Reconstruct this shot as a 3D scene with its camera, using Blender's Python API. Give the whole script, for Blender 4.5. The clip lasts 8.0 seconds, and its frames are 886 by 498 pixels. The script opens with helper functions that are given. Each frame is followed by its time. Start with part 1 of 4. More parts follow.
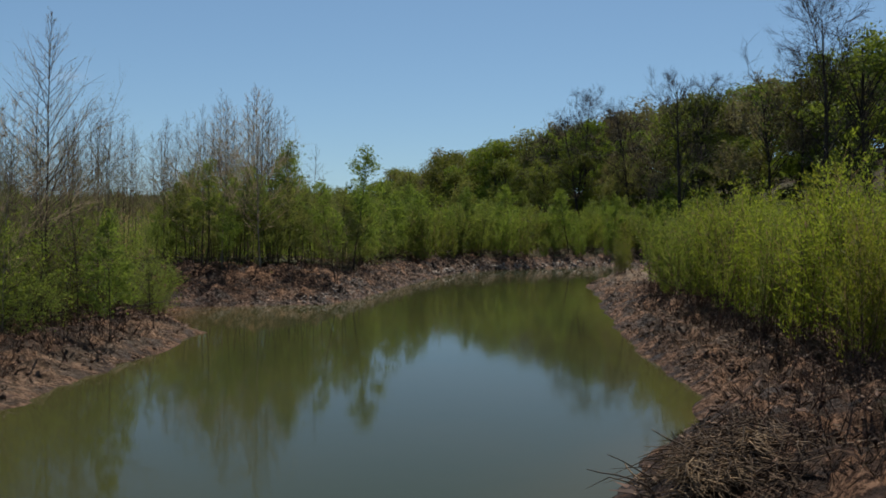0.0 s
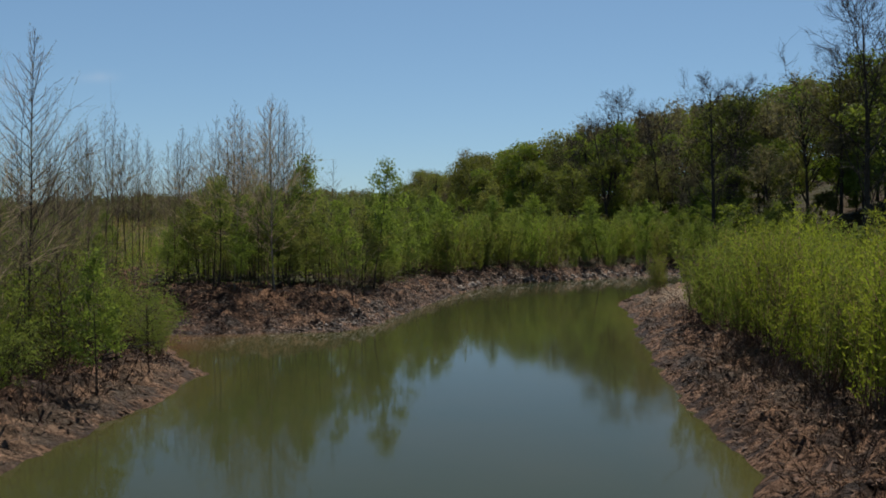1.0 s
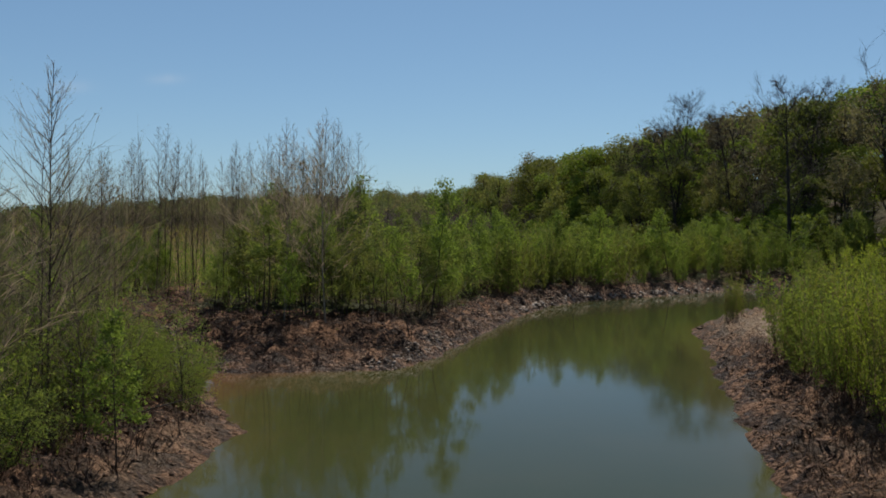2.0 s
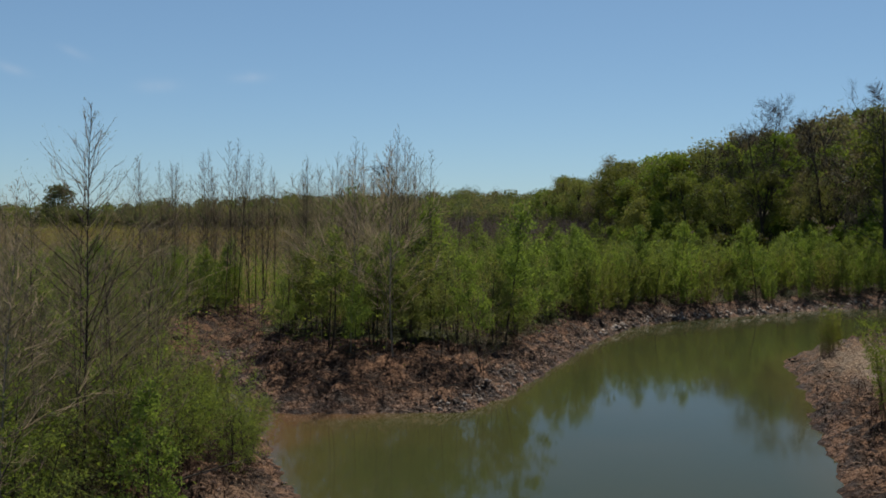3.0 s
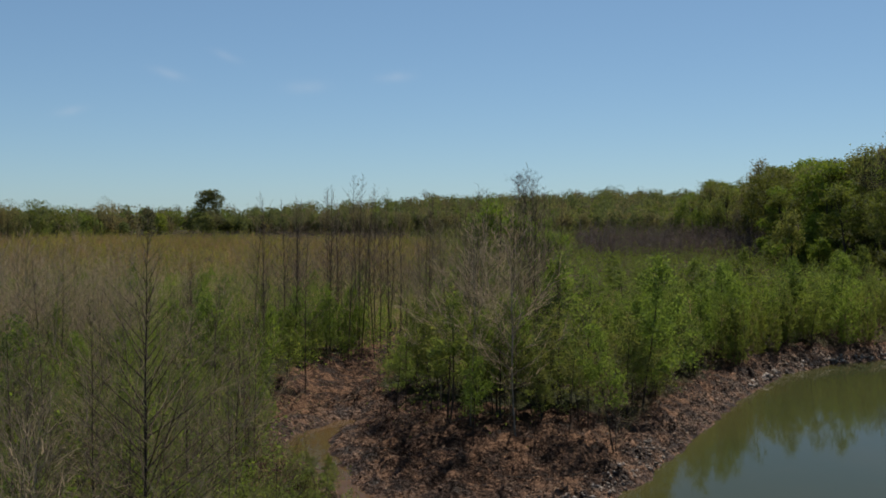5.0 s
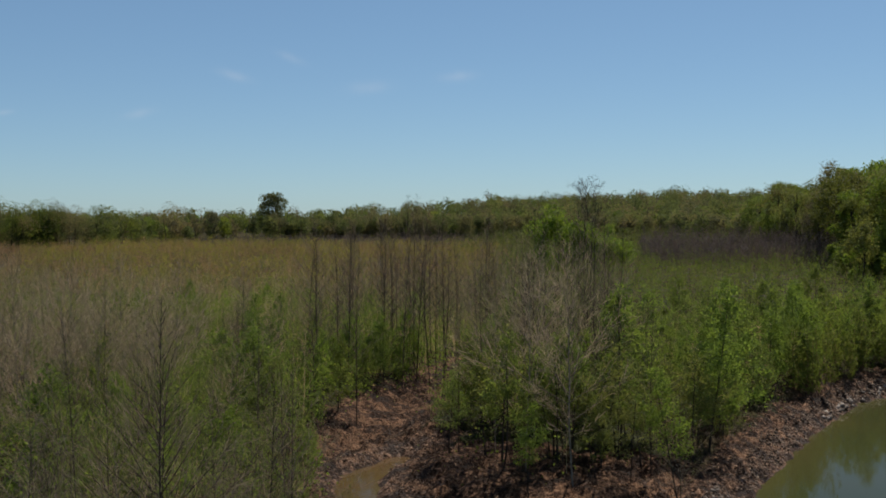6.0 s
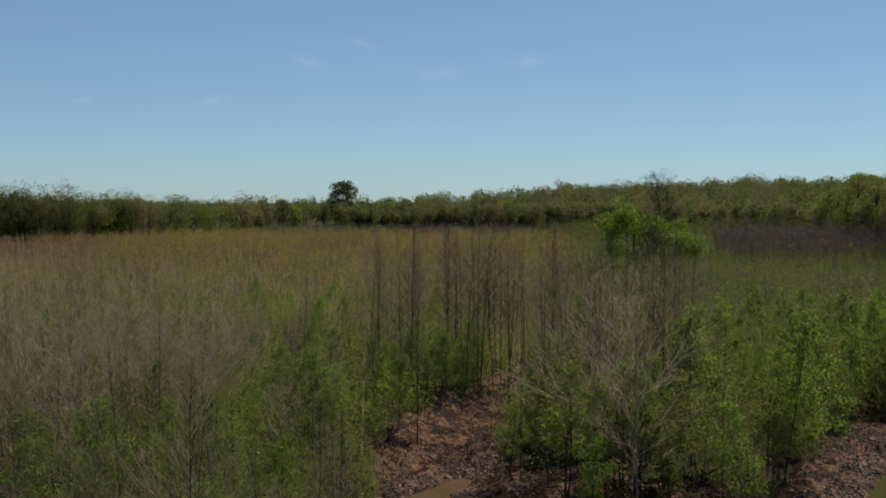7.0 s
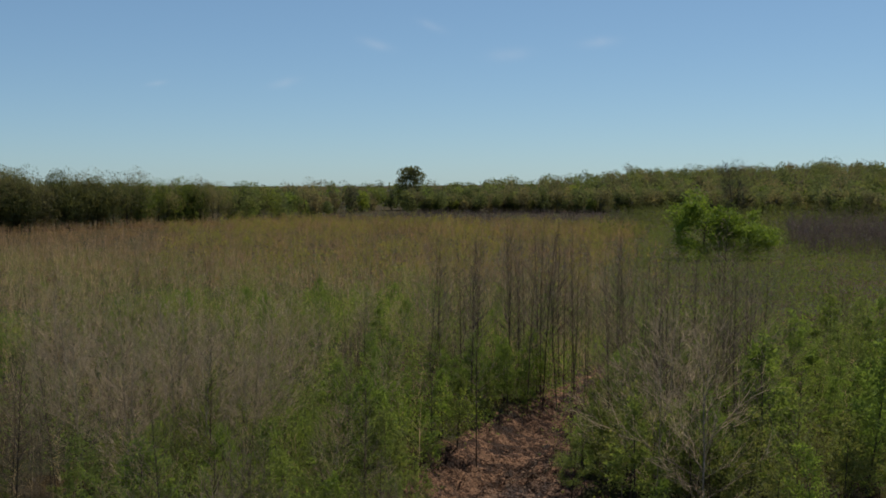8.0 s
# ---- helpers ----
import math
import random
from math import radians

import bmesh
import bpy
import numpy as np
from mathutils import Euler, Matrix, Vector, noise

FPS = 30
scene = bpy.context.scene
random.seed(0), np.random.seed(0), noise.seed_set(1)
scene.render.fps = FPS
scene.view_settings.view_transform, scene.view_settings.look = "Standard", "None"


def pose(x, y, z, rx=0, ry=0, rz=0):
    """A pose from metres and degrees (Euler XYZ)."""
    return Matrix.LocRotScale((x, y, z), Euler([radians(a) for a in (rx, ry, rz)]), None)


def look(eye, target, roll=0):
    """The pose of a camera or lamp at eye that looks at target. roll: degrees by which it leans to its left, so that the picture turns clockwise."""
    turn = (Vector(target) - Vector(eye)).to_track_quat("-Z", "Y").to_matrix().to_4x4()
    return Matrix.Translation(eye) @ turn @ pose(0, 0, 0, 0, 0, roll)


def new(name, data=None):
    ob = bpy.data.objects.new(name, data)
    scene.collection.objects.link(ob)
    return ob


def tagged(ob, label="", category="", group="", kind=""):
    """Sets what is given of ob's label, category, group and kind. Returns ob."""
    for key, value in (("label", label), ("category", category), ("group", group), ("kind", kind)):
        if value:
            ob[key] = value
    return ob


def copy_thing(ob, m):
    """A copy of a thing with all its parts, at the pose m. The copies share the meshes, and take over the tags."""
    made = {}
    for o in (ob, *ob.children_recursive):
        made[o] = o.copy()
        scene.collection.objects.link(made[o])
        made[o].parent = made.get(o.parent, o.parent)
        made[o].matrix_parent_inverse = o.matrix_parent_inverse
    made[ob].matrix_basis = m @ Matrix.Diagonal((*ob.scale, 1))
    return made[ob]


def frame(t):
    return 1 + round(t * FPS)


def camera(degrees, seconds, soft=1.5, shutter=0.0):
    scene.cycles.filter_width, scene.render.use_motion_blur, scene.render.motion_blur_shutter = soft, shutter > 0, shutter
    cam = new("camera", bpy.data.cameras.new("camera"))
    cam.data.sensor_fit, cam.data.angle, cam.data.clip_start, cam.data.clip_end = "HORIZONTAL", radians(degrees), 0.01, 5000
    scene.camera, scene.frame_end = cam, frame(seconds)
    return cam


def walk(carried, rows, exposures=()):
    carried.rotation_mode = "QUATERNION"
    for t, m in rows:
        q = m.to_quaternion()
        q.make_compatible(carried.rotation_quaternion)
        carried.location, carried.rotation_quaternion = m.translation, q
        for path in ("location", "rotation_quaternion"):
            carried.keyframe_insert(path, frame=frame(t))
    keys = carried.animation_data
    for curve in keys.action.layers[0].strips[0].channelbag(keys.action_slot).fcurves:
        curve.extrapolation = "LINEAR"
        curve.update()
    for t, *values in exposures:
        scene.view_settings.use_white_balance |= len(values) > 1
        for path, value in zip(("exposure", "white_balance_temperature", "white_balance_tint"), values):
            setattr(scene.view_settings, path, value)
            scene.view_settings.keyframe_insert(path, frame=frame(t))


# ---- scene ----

# ---- camera and its walk ----
cam = camera(44.0, 8.0, soft=1.75)
ROWS = [
    (0.0, -0.244, -11.515, 3.550, 0.00, -1.20, -0.48),
    (0.5, -0.169, -10.022, 4.003, 0.54, -1.23, -0.36),
    (1.0, -0.075, -8.468, 4.545, 1.46, -1.30, -0.27),
    (1.5, -0.042, -6.880, 5.112, 2.70, -1.32, -0.17),
    (1.7, -0.052, -6.249, 5.374, 3.53, -1.32, -0.16),
    (2.8, -0.051, -3.114, 6.856, 8.06, -1.53, -0.48),
    (3.0, -0.071, -2.664, 7.096, 8.94, -1.51, -0.49),
    (3.5, -0.051, -1.573, 7.736, 11.12, -1.54, -0.45),
    (4.0, -0.022, -0.520, 8.395, 13.11, -1.59, -0.38),
    (4.5, -0.020, 0.466, 9.076, 15.02, -1.63, -0.27),
    (4.7, -0.049, 0.813, 9.298, 15.57, -1.65, -0.25),
    (5.8, -0.282, 3.224, 10.768, 19.03, -1.81, 0.19),
    (6.0, -0.352, 3.606, 11.028, 19.71, -1.77, 0.17),
    (6.5, -0.500, 4.454, 11.652, 21.51, -2.07, 0.07),
    (7.0, -0.597, 5.261, 12.328, 23.40, -2.51, 0.07),
    (7.5, -0.766, 6.119, 13.047, 25.30, -2.96, 0.05),
    (8.0, -0.968, 6.986, 13.787, 26.96, -3.43, 0.03),
]
walk(cam, [(t, pose(x, y, z, 90 + pitch, roll, yaw)) for t, x, y, z, yaw, pitch, roll in ROWS])

# ---- world, sun, exposure ----
SUN_ELEVATION, SUN_TURN = 57.0, -14.0      # degrees up; degrees to the left of +y
scene.view_settings.exposure = 0.0
world = bpy.data.worlds.new("sky")
scene.world = world
world.use_nodes = True
wn, wl = world.node_tree.nodes, world.node_tree.links
sky = wn.new("ShaderNodeTexSky")
sky.sky_type, sky.sun_disc = "NISHITA", False
sky.sun_elevation, sky.sun_rotation = radians(SUN_ELEVATION), radians(-SUN_TURN)
sky.altitude = 2500
sky.air_density, sky.dust_density, sky.ozone_density = 1.0, 1.6, 3.0
wn["Background"].inputs["Strength"].default_value = 0.138
haze = wn.new("ShaderNodeGamma")      # thin even haze: the sky brightens little towards the horizon
haze.inputs["Gamma"].default_value = 0.7
clear_blue = wn.new("ShaderNodeMix")
clear_blue.data_type, clear_blue.blend_type = "RGBA", "MULTIPLY"
clear_blue.inputs["Factor"].default_value, clear_blue.inputs["B"].default_value = 1.0, (0.75, 0.955, 1.08, 1)
wl.new(sky.outputs[0], haze.inputs["Color"]), wl.new(haze.outputs[0], clear_blue.inputs["A"])
sky_way = wn.new("ShaderNodeTexCoord").outputs["Generated"]


def sky_math(op, a, b=None):
    m = wn.new("ShaderNodeMath")
    m.operation = op
    for value, sock in ((a, m.inputs[0]), (b, m.inputs[1])):
        if isinstance(value, (int, float)):
            sock.default_value = value
        elif value is not None:
            wl.new(value, sock)
    return m.outputs[0]


def across(axis, size):
    d = wn.new("ShaderNodeVectorMath")
    d.operation = "DOT_PRODUCT"
    d.inputs[1].default_value = axis
    wl.new(sky_way, d.inputs[0])
    return sky_math("POWER", sky_math("MULTIPLY", d.outputs["Value"], 1 / size), 2.0)


# a few faint streaks of high cirrus: middle, way along, half length
WISPS = (
    ((-0.5026, 0.8556, 0.1240), (0.8163, 0.5169, -0.2578), 0.0131),
    ((-0.4580, 0.8778, 0.1405), (0.8109, 0.4773, -0.3385), 0.0115),
    ((-0.5730, 0.8146, 0.0895), (0.8094, 0.5453, 0.2181), 0.0120),
    ((-0.6601, 0.7461, 0.0872), (0.7488, 0.6443, 0.1555), 0.0073),
    ((-0.3224, 0.9383, 0.1249), (0.9458, 0.3139, 0.0837), 0.0144),
    ((-0.3964, 0.9108, 0.1153), (0.9180, 0.3912, 0.0656), 0.0170),
)
total = None
for mid, along, half in WISPS:
    mid, along = Vector(mid), Vector(along)
    top = mid.cross(along).normalized()
    spread = sky_math("ADD", across(along - mid * along.dot(mid), half), across(top, half * 0.3))
    ahead = wn.new("ShaderNodeVectorMath")
    ahead.operation = "DOT_PRODUCT"
    ahead.inputs[1].default_value = mid
    wl.new(sky_way, ahead.inputs[0])
    one = sky_math("MULTIPLY", sky_math("POWER", 2.718, sky_math("MULTIPLY", spread, -1.0)), sky_math("GREATER_THAN", ahead.outputs["Value"], 0.5))
    total = one if total is None else sky_math("ADD", total, one)
fray = wn.new("ShaderNodeTexNoise")
fray.inputs["Scale"].default_value, fray.inputs["Detail"].default_value = 60.0, 4.0
wl.new(sky_way, fray.inputs["Vector"])
cirrus = wn.new("ShaderNodeMix")
cirrus.data_type = "RGBA"
wl.new(sky_math("MULTIPLY", sky_math("MULTIPLY", total, fray.outputs["Fac"]), 0.3), cirrus.inputs["Factor"])
wl.new(clear_blue.outputs["Result"], cirrus.inputs["A"])
cirrus.inputs["B"].default_value = (4.0, 4.4, 5.0, 1)
wl.new(cirrus.outputs["Result"], wn["Background"].inputs["Color"])
sun = new("sun", bpy.data.lights.new("sun", "SUN"))
sun.data.energy, sun.data.angle, sun.data.color = 5.0, radians(0.6), (1.0, 0.95, 0.86)
se, st = radians(SUN_ELEVATION), radians(SUN_TURN)
sun_way = Vector((-math.sin(st) * math.cos(se), math.cos(st) * math.cos(se), math.sin(se)))
sun.matrix_world = look(sun_way * 300, (0, 0, 0))


# ---- materials ----
def material(name):
    m = bpy.data.materials.new(name)
    m.use_nodes = True
    return m, m.node_tree.nodes, m.node_tree.links


def noise_node(n, l, scale, detail=4.0, rough=0.6, space="Object"):
    co = n.new("ShaderNodeTexCoord")
    nz = n.new("ShaderNodeTexNoise")
    nz.inputs["Scale"].default_value, nz.inputs["Detail"].default_value, nz.inputs["Roughness"].default_value = scale, detail, rough
    l.new(co.outputs[space], nz.inputs["Vector"])
    return nz


def ramp_node(n, l, fac, stops):
    r = n.new("ShaderNodeValToRGB")
    while len(r.color_ramp.elements) < len(stops):
        r.color_ramp.elements.new(0.5)
    for e, (at, col) in zip(r.color_ramp.elements, stops):
        e.position, e.color = at, (*col, 1)
    l.new(fac, r.inputs["Fac"])
    return r


def mix_node(n, l, fac, a, b, blend="MIX"):
    m = n.new("ShaderNodeMix")
    m.data_type, m.blend_type = "RGBA", blend
    for value, sock in ((fac, m.inputs["Factor"]), (a, m.inputs["A"]), (b, m.inputs["B"])):
        if isinstance(value, (int, float)):
            sock.default_value = value
        elif isinstance(value, tuple):
            sock.default_value = (*value, 1)
        else:
            l.new(value, sock)
    return m.outputs["Result"]


def tone_of_plant(n, l):
    """The shade of each plant in a joined mesh, from dull to yellowish; plain where none is given."""
    tone, half = n.new("ShaderNodeAttribute"), n.new("ShaderNodeMath")
    tone.attribute_name = "tone"
    half.operation, half.inputs[1].default_value, half.inputs[2].default_value = "MULTIPLY_ADD", 0.5, 0.5
    l.new(tone.outputs["Fac"], half.inputs[0])
    return ramp_node(n, l, half.outputs[0], [(0.0, (0.42, 0.47, 0.47)), (0.5, (1, 1, 1)), (1.0, (1.4, 1.22, 1.05))]).outputs[0]


def leaf_material(name, low, mid, high, through_light=0.45, tree_vary=0.35):
    """Thin leaves: each leaf and each plant has its own shade; part of the light passes through."""
    m, n, l = material(name)
    geo, info = n.new("ShaderNodeNewGeometry"), n.new("ShaderNodeObjectInfo")
    per_leaf = ramp_node(n, l, geo.outputs["Random Per Island"], [(0.0, low), (0.55, mid), (1.0, high)])
    per_tree = ramp_node(n, l, info.outputs["Random"], [(0.0, tuple(1 - tree_vary * k for k in (0.7, 1.0, 0.8))), (0.5, (1, 1, 1)), (1.0, (1 + tree_vary * 0.25, 1 + tree_vary * 0.2, 0.9))])
    col = mix_node(n, l, 1.0, per_leaf.outputs[0], per_tree.outputs[0], "MULTIPLY")
    col = mix_node(n, l, 1.0, col, tone_of_plant(n, l), "MULTIPLY")
    b = n["Principled BSDF"]
    b.inputs["Roughness"].default_value = 0.55
    b.inputs["Specular IOR Level"].default_value = 0.08
    l.new(col, b.inputs["Base Color"])
    tr = n.new("ShaderNodeBsdfTranslucent")
    l.new(mix_node(n, l, 1.0, col, (1.25, 1.2, 0.7), "MULTIPLY"), tr.inputs["Color"])
    mx = n.new("ShaderNodeMixShader")
    mx.inputs[0].default_value = through_light
    l.new(b.outputs[0], mx.inputs[1]), l.new(tr.outputs[0], mx.inputs[2])
    l.new(mx.outputs[0], n["Material Output"].inputs["Surface"])
    return m


def bark_material(name, dark, light, scale=14.0):
    m, n, l = material(name)
    nz = noise_node(n, l, scale)
    nz2 = noise_node(n, l, scale * 0.12, 2)
    c1 = ramp_node(n, l, nz.outputs["Fac"], [(0.3, dark), (0.75, light)])
    c2 = ramp_node(n, l, nz2.outputs["Fac"], [(0.3, (0.7, 0.7, 0.7)), (0.7, (1.15, 1.12, 1.08))])
    b = n["Principled BSDF"]
    b.inputs["Roughness"].default_value = 0.85
    b.inputs["Specular IOR Level"].default_value = 0.2
    l.new(mix_node(n, l, 1.0, c1.outputs[0], c2.outputs[0], "MULTIPLY"), b.inputs["Base Color"])
    bump = n.new("ShaderNodeBump")
    bump.inputs["Strength"].default_value, bump.inputs["Distance"].default_value = 0.5, 0.02
    l.new(nz.outputs["Fac"], bump.inputs["Height"]), l.new(bump.outputs[0], b.inputs["Normal"])
    return m


def twig_material(name, low, high, through_light=0.0):
    """Thin shoots and dead stems: each has its own shade; light let through flat blades stands in for light on round
    twigs.
    """
    m, n, l = material(name)
    geo = n.new("ShaderNodeNewGeometry")
    c = ramp_node(n, l, geo.outputs["Random Per Island"], [(0.0, low), (1.0, high)])
    b = n["Principled BSDF"]
    b.inputs["Roughness"].default_value = 0.8
    b.inputs["Specular IOR Level"].default_value = 0.2
    col = mix_node(n, l, 1.0, c.outputs[0], tone_of_plant(n, l), "MULTIPLY")
    l.new(col, b.inputs["Base Color"])
    if through_light:
        tr, mx = n.new("ShaderNodeBsdfTranslucent"), n.new("ShaderNodeMixShader")
        mx.inputs[0].default_value = through_light
        l.new(col, tr.inputs["Color"])
        l.new(b.outputs[0], mx.inputs[1]), l.new(tr.outputs[0], mx.inputs[2])
        l.new(mx.outputs[0], n["Material Output"].inputs["Surface"])
    return m


def ground_material():
    m, n, l = material("soil")
    att, sand = n.new("ShaderNodeAttribute"), n.new("ShaderNodeAttribute")
    att.attribute_name, sand.attribute_name = "mud", "sand"
    fine, mid, wide = noise_node(n, l, 7.0, 6, 0.7), noise_node(n, l, 1.1, 5), noise_node(n, l, 0.09, 4)
    co, cell = n.new("ShaderNodeTexCoord"), n.new("ShaderNodeTexVoronoi")
    cell.inputs["Scale"].default_value = 5.0
    warp = mix_node(n, l, 0.12, co.outputs["Object"], fine.outputs["Color"], "ADD")
    l.new(warp, cell.inputs["Vector"])

    def blend_sum(a, b, k):
        add = n.new("ShaderNodeMath")
        add.operation, add.inputs[1].default_value = "MULTIPLY_ADD", k
        l.new(b, add.inputs[0]), l.new(a, add.inputs[2])
        return add.outputs[0]

    both = blend_sum(mid.outputs["Fac"], fine.outputs["Fac"], 0.9)
    mud = ramp_node(n, l, both, [(0.76, (0.018, 0.0095, 0.0055)), (0.94, (0.047, 0.0235, 0.013)), (1.06, (0.094, 0.049, 0.028)), (1.17, (0.18, 0.102, 0.062))])
    for e in mud.color_ramp.elements:
        e.position = e.position * 0.8
    scale = n.new("ShaderNodeMath")
    scale.operation, scale.inputs[1].default_value = "MULTIPLY", 0.8
    l.new(both, scale.inputs[0]), l.new(scale.outputs[0], mud.inputs["Fac"])
    flake = ramp_node(n, l, cell.outputs["Color"], [(0.2, (0.6, 0.58, 0.56)), (0.85, (1.35, 1.32, 1.28))])
    mud_c = mix_node(n, l, 0.8, mud.outputs[0], flake.outputs[0], "MULTIPLY")
    dry = ramp_node(n, l, fine.outputs["Fac"], [(0.3, (0.16, 0.11, 0.07)), (0.65, (0.36, 0.27, 0.185))])
    mud_c = mix_node(n, l, sand.outputs["Fac"], mud_c, dry.outputs[0])
    litter = ramp_node(n, l, fine.outputs["Fac"], [(0.3, (0.016, 0.013, 0.006)), (0.5, (0.04, 0.032, 0.014)), (0.7, (0.08, 0.058, 0.028))])
    patch = ramp_node(n, l, wide.outputs["Fac"], [(0.4, (0.75, 1.0, 0.55)), (0.6, (1.25, 0.95, 0.85))])
    litter_c = mix_node(n, l, 1.0, litter.outputs[0], patch.outputs[0], "MULTIPLY")
    jag = blend_sum(att.outputs["Fac"], mid.outputs["Fac"], 1.6)
    edge = ramp_node(n, l, jag, [(0.0, (0, 0, 0)), (1.0, (1, 1, 1))])
    shift = n.new("ShaderNodeMath")
    shift.operation, shift.inputs[1].default_value = "ADD", -0.8
    l.new(jag, shift.inputs[0]), l.new(shift.outputs[0], edge.inputs["Fac"])
    edge.color_ramp.elements[0].position, edge.color_ramp.elements[1].position = 0.35, 0.65
    b = n["Principled BSDF"]
    l.new(mix_node(n, l, edge.outputs[0], litter_c, mud_c), b.inputs["Base Color"])
    dry_rough = ramp_node(n, l, mid.outputs["Fac"], [(0.35, (0.6, 0.6, 0.6)), (0.6, (0.95, 0.95, 0.95))])
    damp = n.new("ShaderNodeAttribute")
    damp.attribute_name = "damp"
    wet_spot = ramp_node(n, l, fine.outputs["Fac"], [(0.42, (0, 0, 0)), (0.58, (1, 1, 1))])
    wet = mix_node(n, l, 1.0, wet_spot.outputs[0], damp.outputs["Color"], "MULTIPLY")
    l.new(mix_node(n, l, wet, dry_rough.outputs[0], (0.34, 0.34, 0.34)), b.inputs["Roughness"])
    l.new(mix_node(n, l, wet, (0.08, 0.08, 0.08), (0.3, 0.3, 0.3)), b.inputs["Specular IOR Level"])
    relief = blend_sum(blend_sum(mid.outputs["Fac"], fine.outputs["Fac"], 0.6), cell.outputs["Distance"], -0.35)
    bump = n.new("ShaderNodeBump")
    bump.inputs["Strength"].default_value, bump.inputs["Distance"].default_value = 1.0, 0.3
    l.new(relief, bump.inputs["Height"]), l.new(bump.outputs[0], b.inputs["Normal"])
    return m


def water_material():
    m, n, l = material("pond_water")
    att = n.new("ShaderNodeAttribute")
    att.attribute_name = "silt"
    cloud = noise_node(n, l, 0.12, 4)
    add = n.new("ShaderNodeMath")
    add.operation = "MULTIPLY_ADD"
    l.new(cloud.outputs["Fac"], add.inputs[0])
    add.inputs[1].default_value = 0.5
    l.new(att.outputs["Fac"], add.inputs[2])
    c = ramp_node(n, l, add.outputs[0], [(0.2, (0.036, 0.041, 0.015)), (0.55, (0.055, 0.05, 0.018)), (1.0, (0.094, 0.051, 0.024))])
    b = n["Principled BSDF"]
    l.new(c.outputs[0], b.inputs["Base Color"])
    b.inputs["Roughness"].default_value, b.inputs["IOR"].default_value = 0.05, 1.333
    b.inputs["Specular IOR Level"].default_value = 0.09
    ripple = noise_node(n, l, 2.2, 3)
    bump = n.new("ShaderNodeBump")
    bump.inputs["Strength"].default_value, bump.inputs["Distance"].default_value = 0.06, 0.02
    l.new(ripple.outputs["Fac"], bump.inputs["Height"]), l.new(bump.outputs[0], b.inputs["Normal"])
    return m


SOIL, WATER = ground_material(), water_material()
BARK = bark_material("sapling_bark", (0.02, 0.015, 0.011), (0.075, 0.058, 0.044))
BARK_MID = bark_material("field_bark", (0.035, 0.024, 0.017), (0.13, 0.092, 0.064))
# limb bark made paler: sunlight on the limbs is put into the colour
BARK_LIMB_LIT = bark_material("limb_bark", (0.06, 0.046, 0.034), (0.22, 0.172, 0.126))
BARK_OLD = bark_material("old_bark", (0.02, 0.016, 0.012), (0.075, 0.06, 0.046), 5.0)
BARK_PALE = bark_material("pale_bark", (0.12, 0.1, 0.075), (0.32, 0.28, 0.22), 10.0)
LEAF_FRESH = leaf_material("fresh_leaf", (0.1, 0.145, 0.034), (0.135, 0.19, 0.045), (0.17, 0.23, 0.062), 0.6)
LEAF_GREY = leaf_material("greyish_leaf", (0.11, 0.145, 0.043), (0.145, 0.183, 0.056), (0.18, 0.22, 0.072), 0.6)
LEAF_WILLOW = leaf_material("willow_leaf", (0.15, 0.188, 0.032), (0.19, 0.233, 0.039), (0.232, 0.278, 0.048), 0.55)
LEAF_SOFT = leaf_material("soft_willow_leaf", (0.12, 0.16, 0.036), (0.148, 0.192, 0.044), (0.178, 0.22, 0.054), 0.55)
LEAF_BRUSH = leaf_material("brush_leaf", (0.088, 0.118, 0.034), (0.112, 0.145, 0.042), (0.135, 0.17, 0.05), 0.5)
LEAF_CATKIN = leaf_material("yellow_catkin", (0.17, 0.17, 0.04), (0.22, 0.215, 0.052), (0.27, 0.26, 0.07), 0.5)
LEAF_BUD = leaf_material("olive_bud", (0.115, 0.128, 0.046), (0.16, 0.172, 0.062), (0.215, 0.225, 0.09), 0.5)
LEAF_WOOD = leaf_material("woodland_leaf", (0.085, 0.12, 0.027), (0.14, 0.185, 0.042), (0.2, 0.25, 0.065), 0.47, 0.5)
LEAF_SPRING = leaf_material("spring_wood_leaf", (0.11, 0.165, 0.026), (0.15, 0.215, 0.036), (0.2, 0.26, 0.052), 0.47, 0.4)
LEAF_BROWN = leaf_material("budding_wood_leaf", (0.115, 0.105, 0.066), (0.165, 0.152, 0.094), (0.22, 0.205, 0.13), 0.4, 0.25)
LEAF_RUST = leaf_material("rusty_catkin", (0.15, 0.095, 0.052), (0.22, 0.145, 0.08), (0.3, 0.21, 0.12), 0.5)
LEAF_TAN = leaf_material("tan_bud", (0.17, 0.135, 0.08), (0.24, 0.195, 0.12), (0.33, 0.27, 0.17), 0.5)
TWIG_GREY = twig_material("grey_twig", (0.025, 0.018, 0.012), (0.085, 0.063, 0.044))
TWIG_MID = twig_material("mid_twig", (0.085, 0.062, 0.043), (0.25, 0.185, 0.125), 0.35)
TWIG_TAN = twig_material("tan_twig", (0.125, 0.094, 0.058), (0.34, 0.262, 0.165), 0.4)
TWIG_PALE = twig_material("pale_twig", (0.25, 0.173, 0.095), (0.56, 0.41, 0.24), 0.42)
TWIG_FEATHER = twig_material("feathery_twig", (0.23, 0.168, 0.104), (0.5, 0.38, 0.245), 0.42)
TWIG_RED = twig_material("reddish_twig", (0.2, 0.12, 0.072), (0.48, 0.31, 0.19), 0.42)
TWIG_DUSK = twig_material("dusky_twig", (0.06, 0.046, 0.04), (0.17, 0.13, 0.11), 0.3)
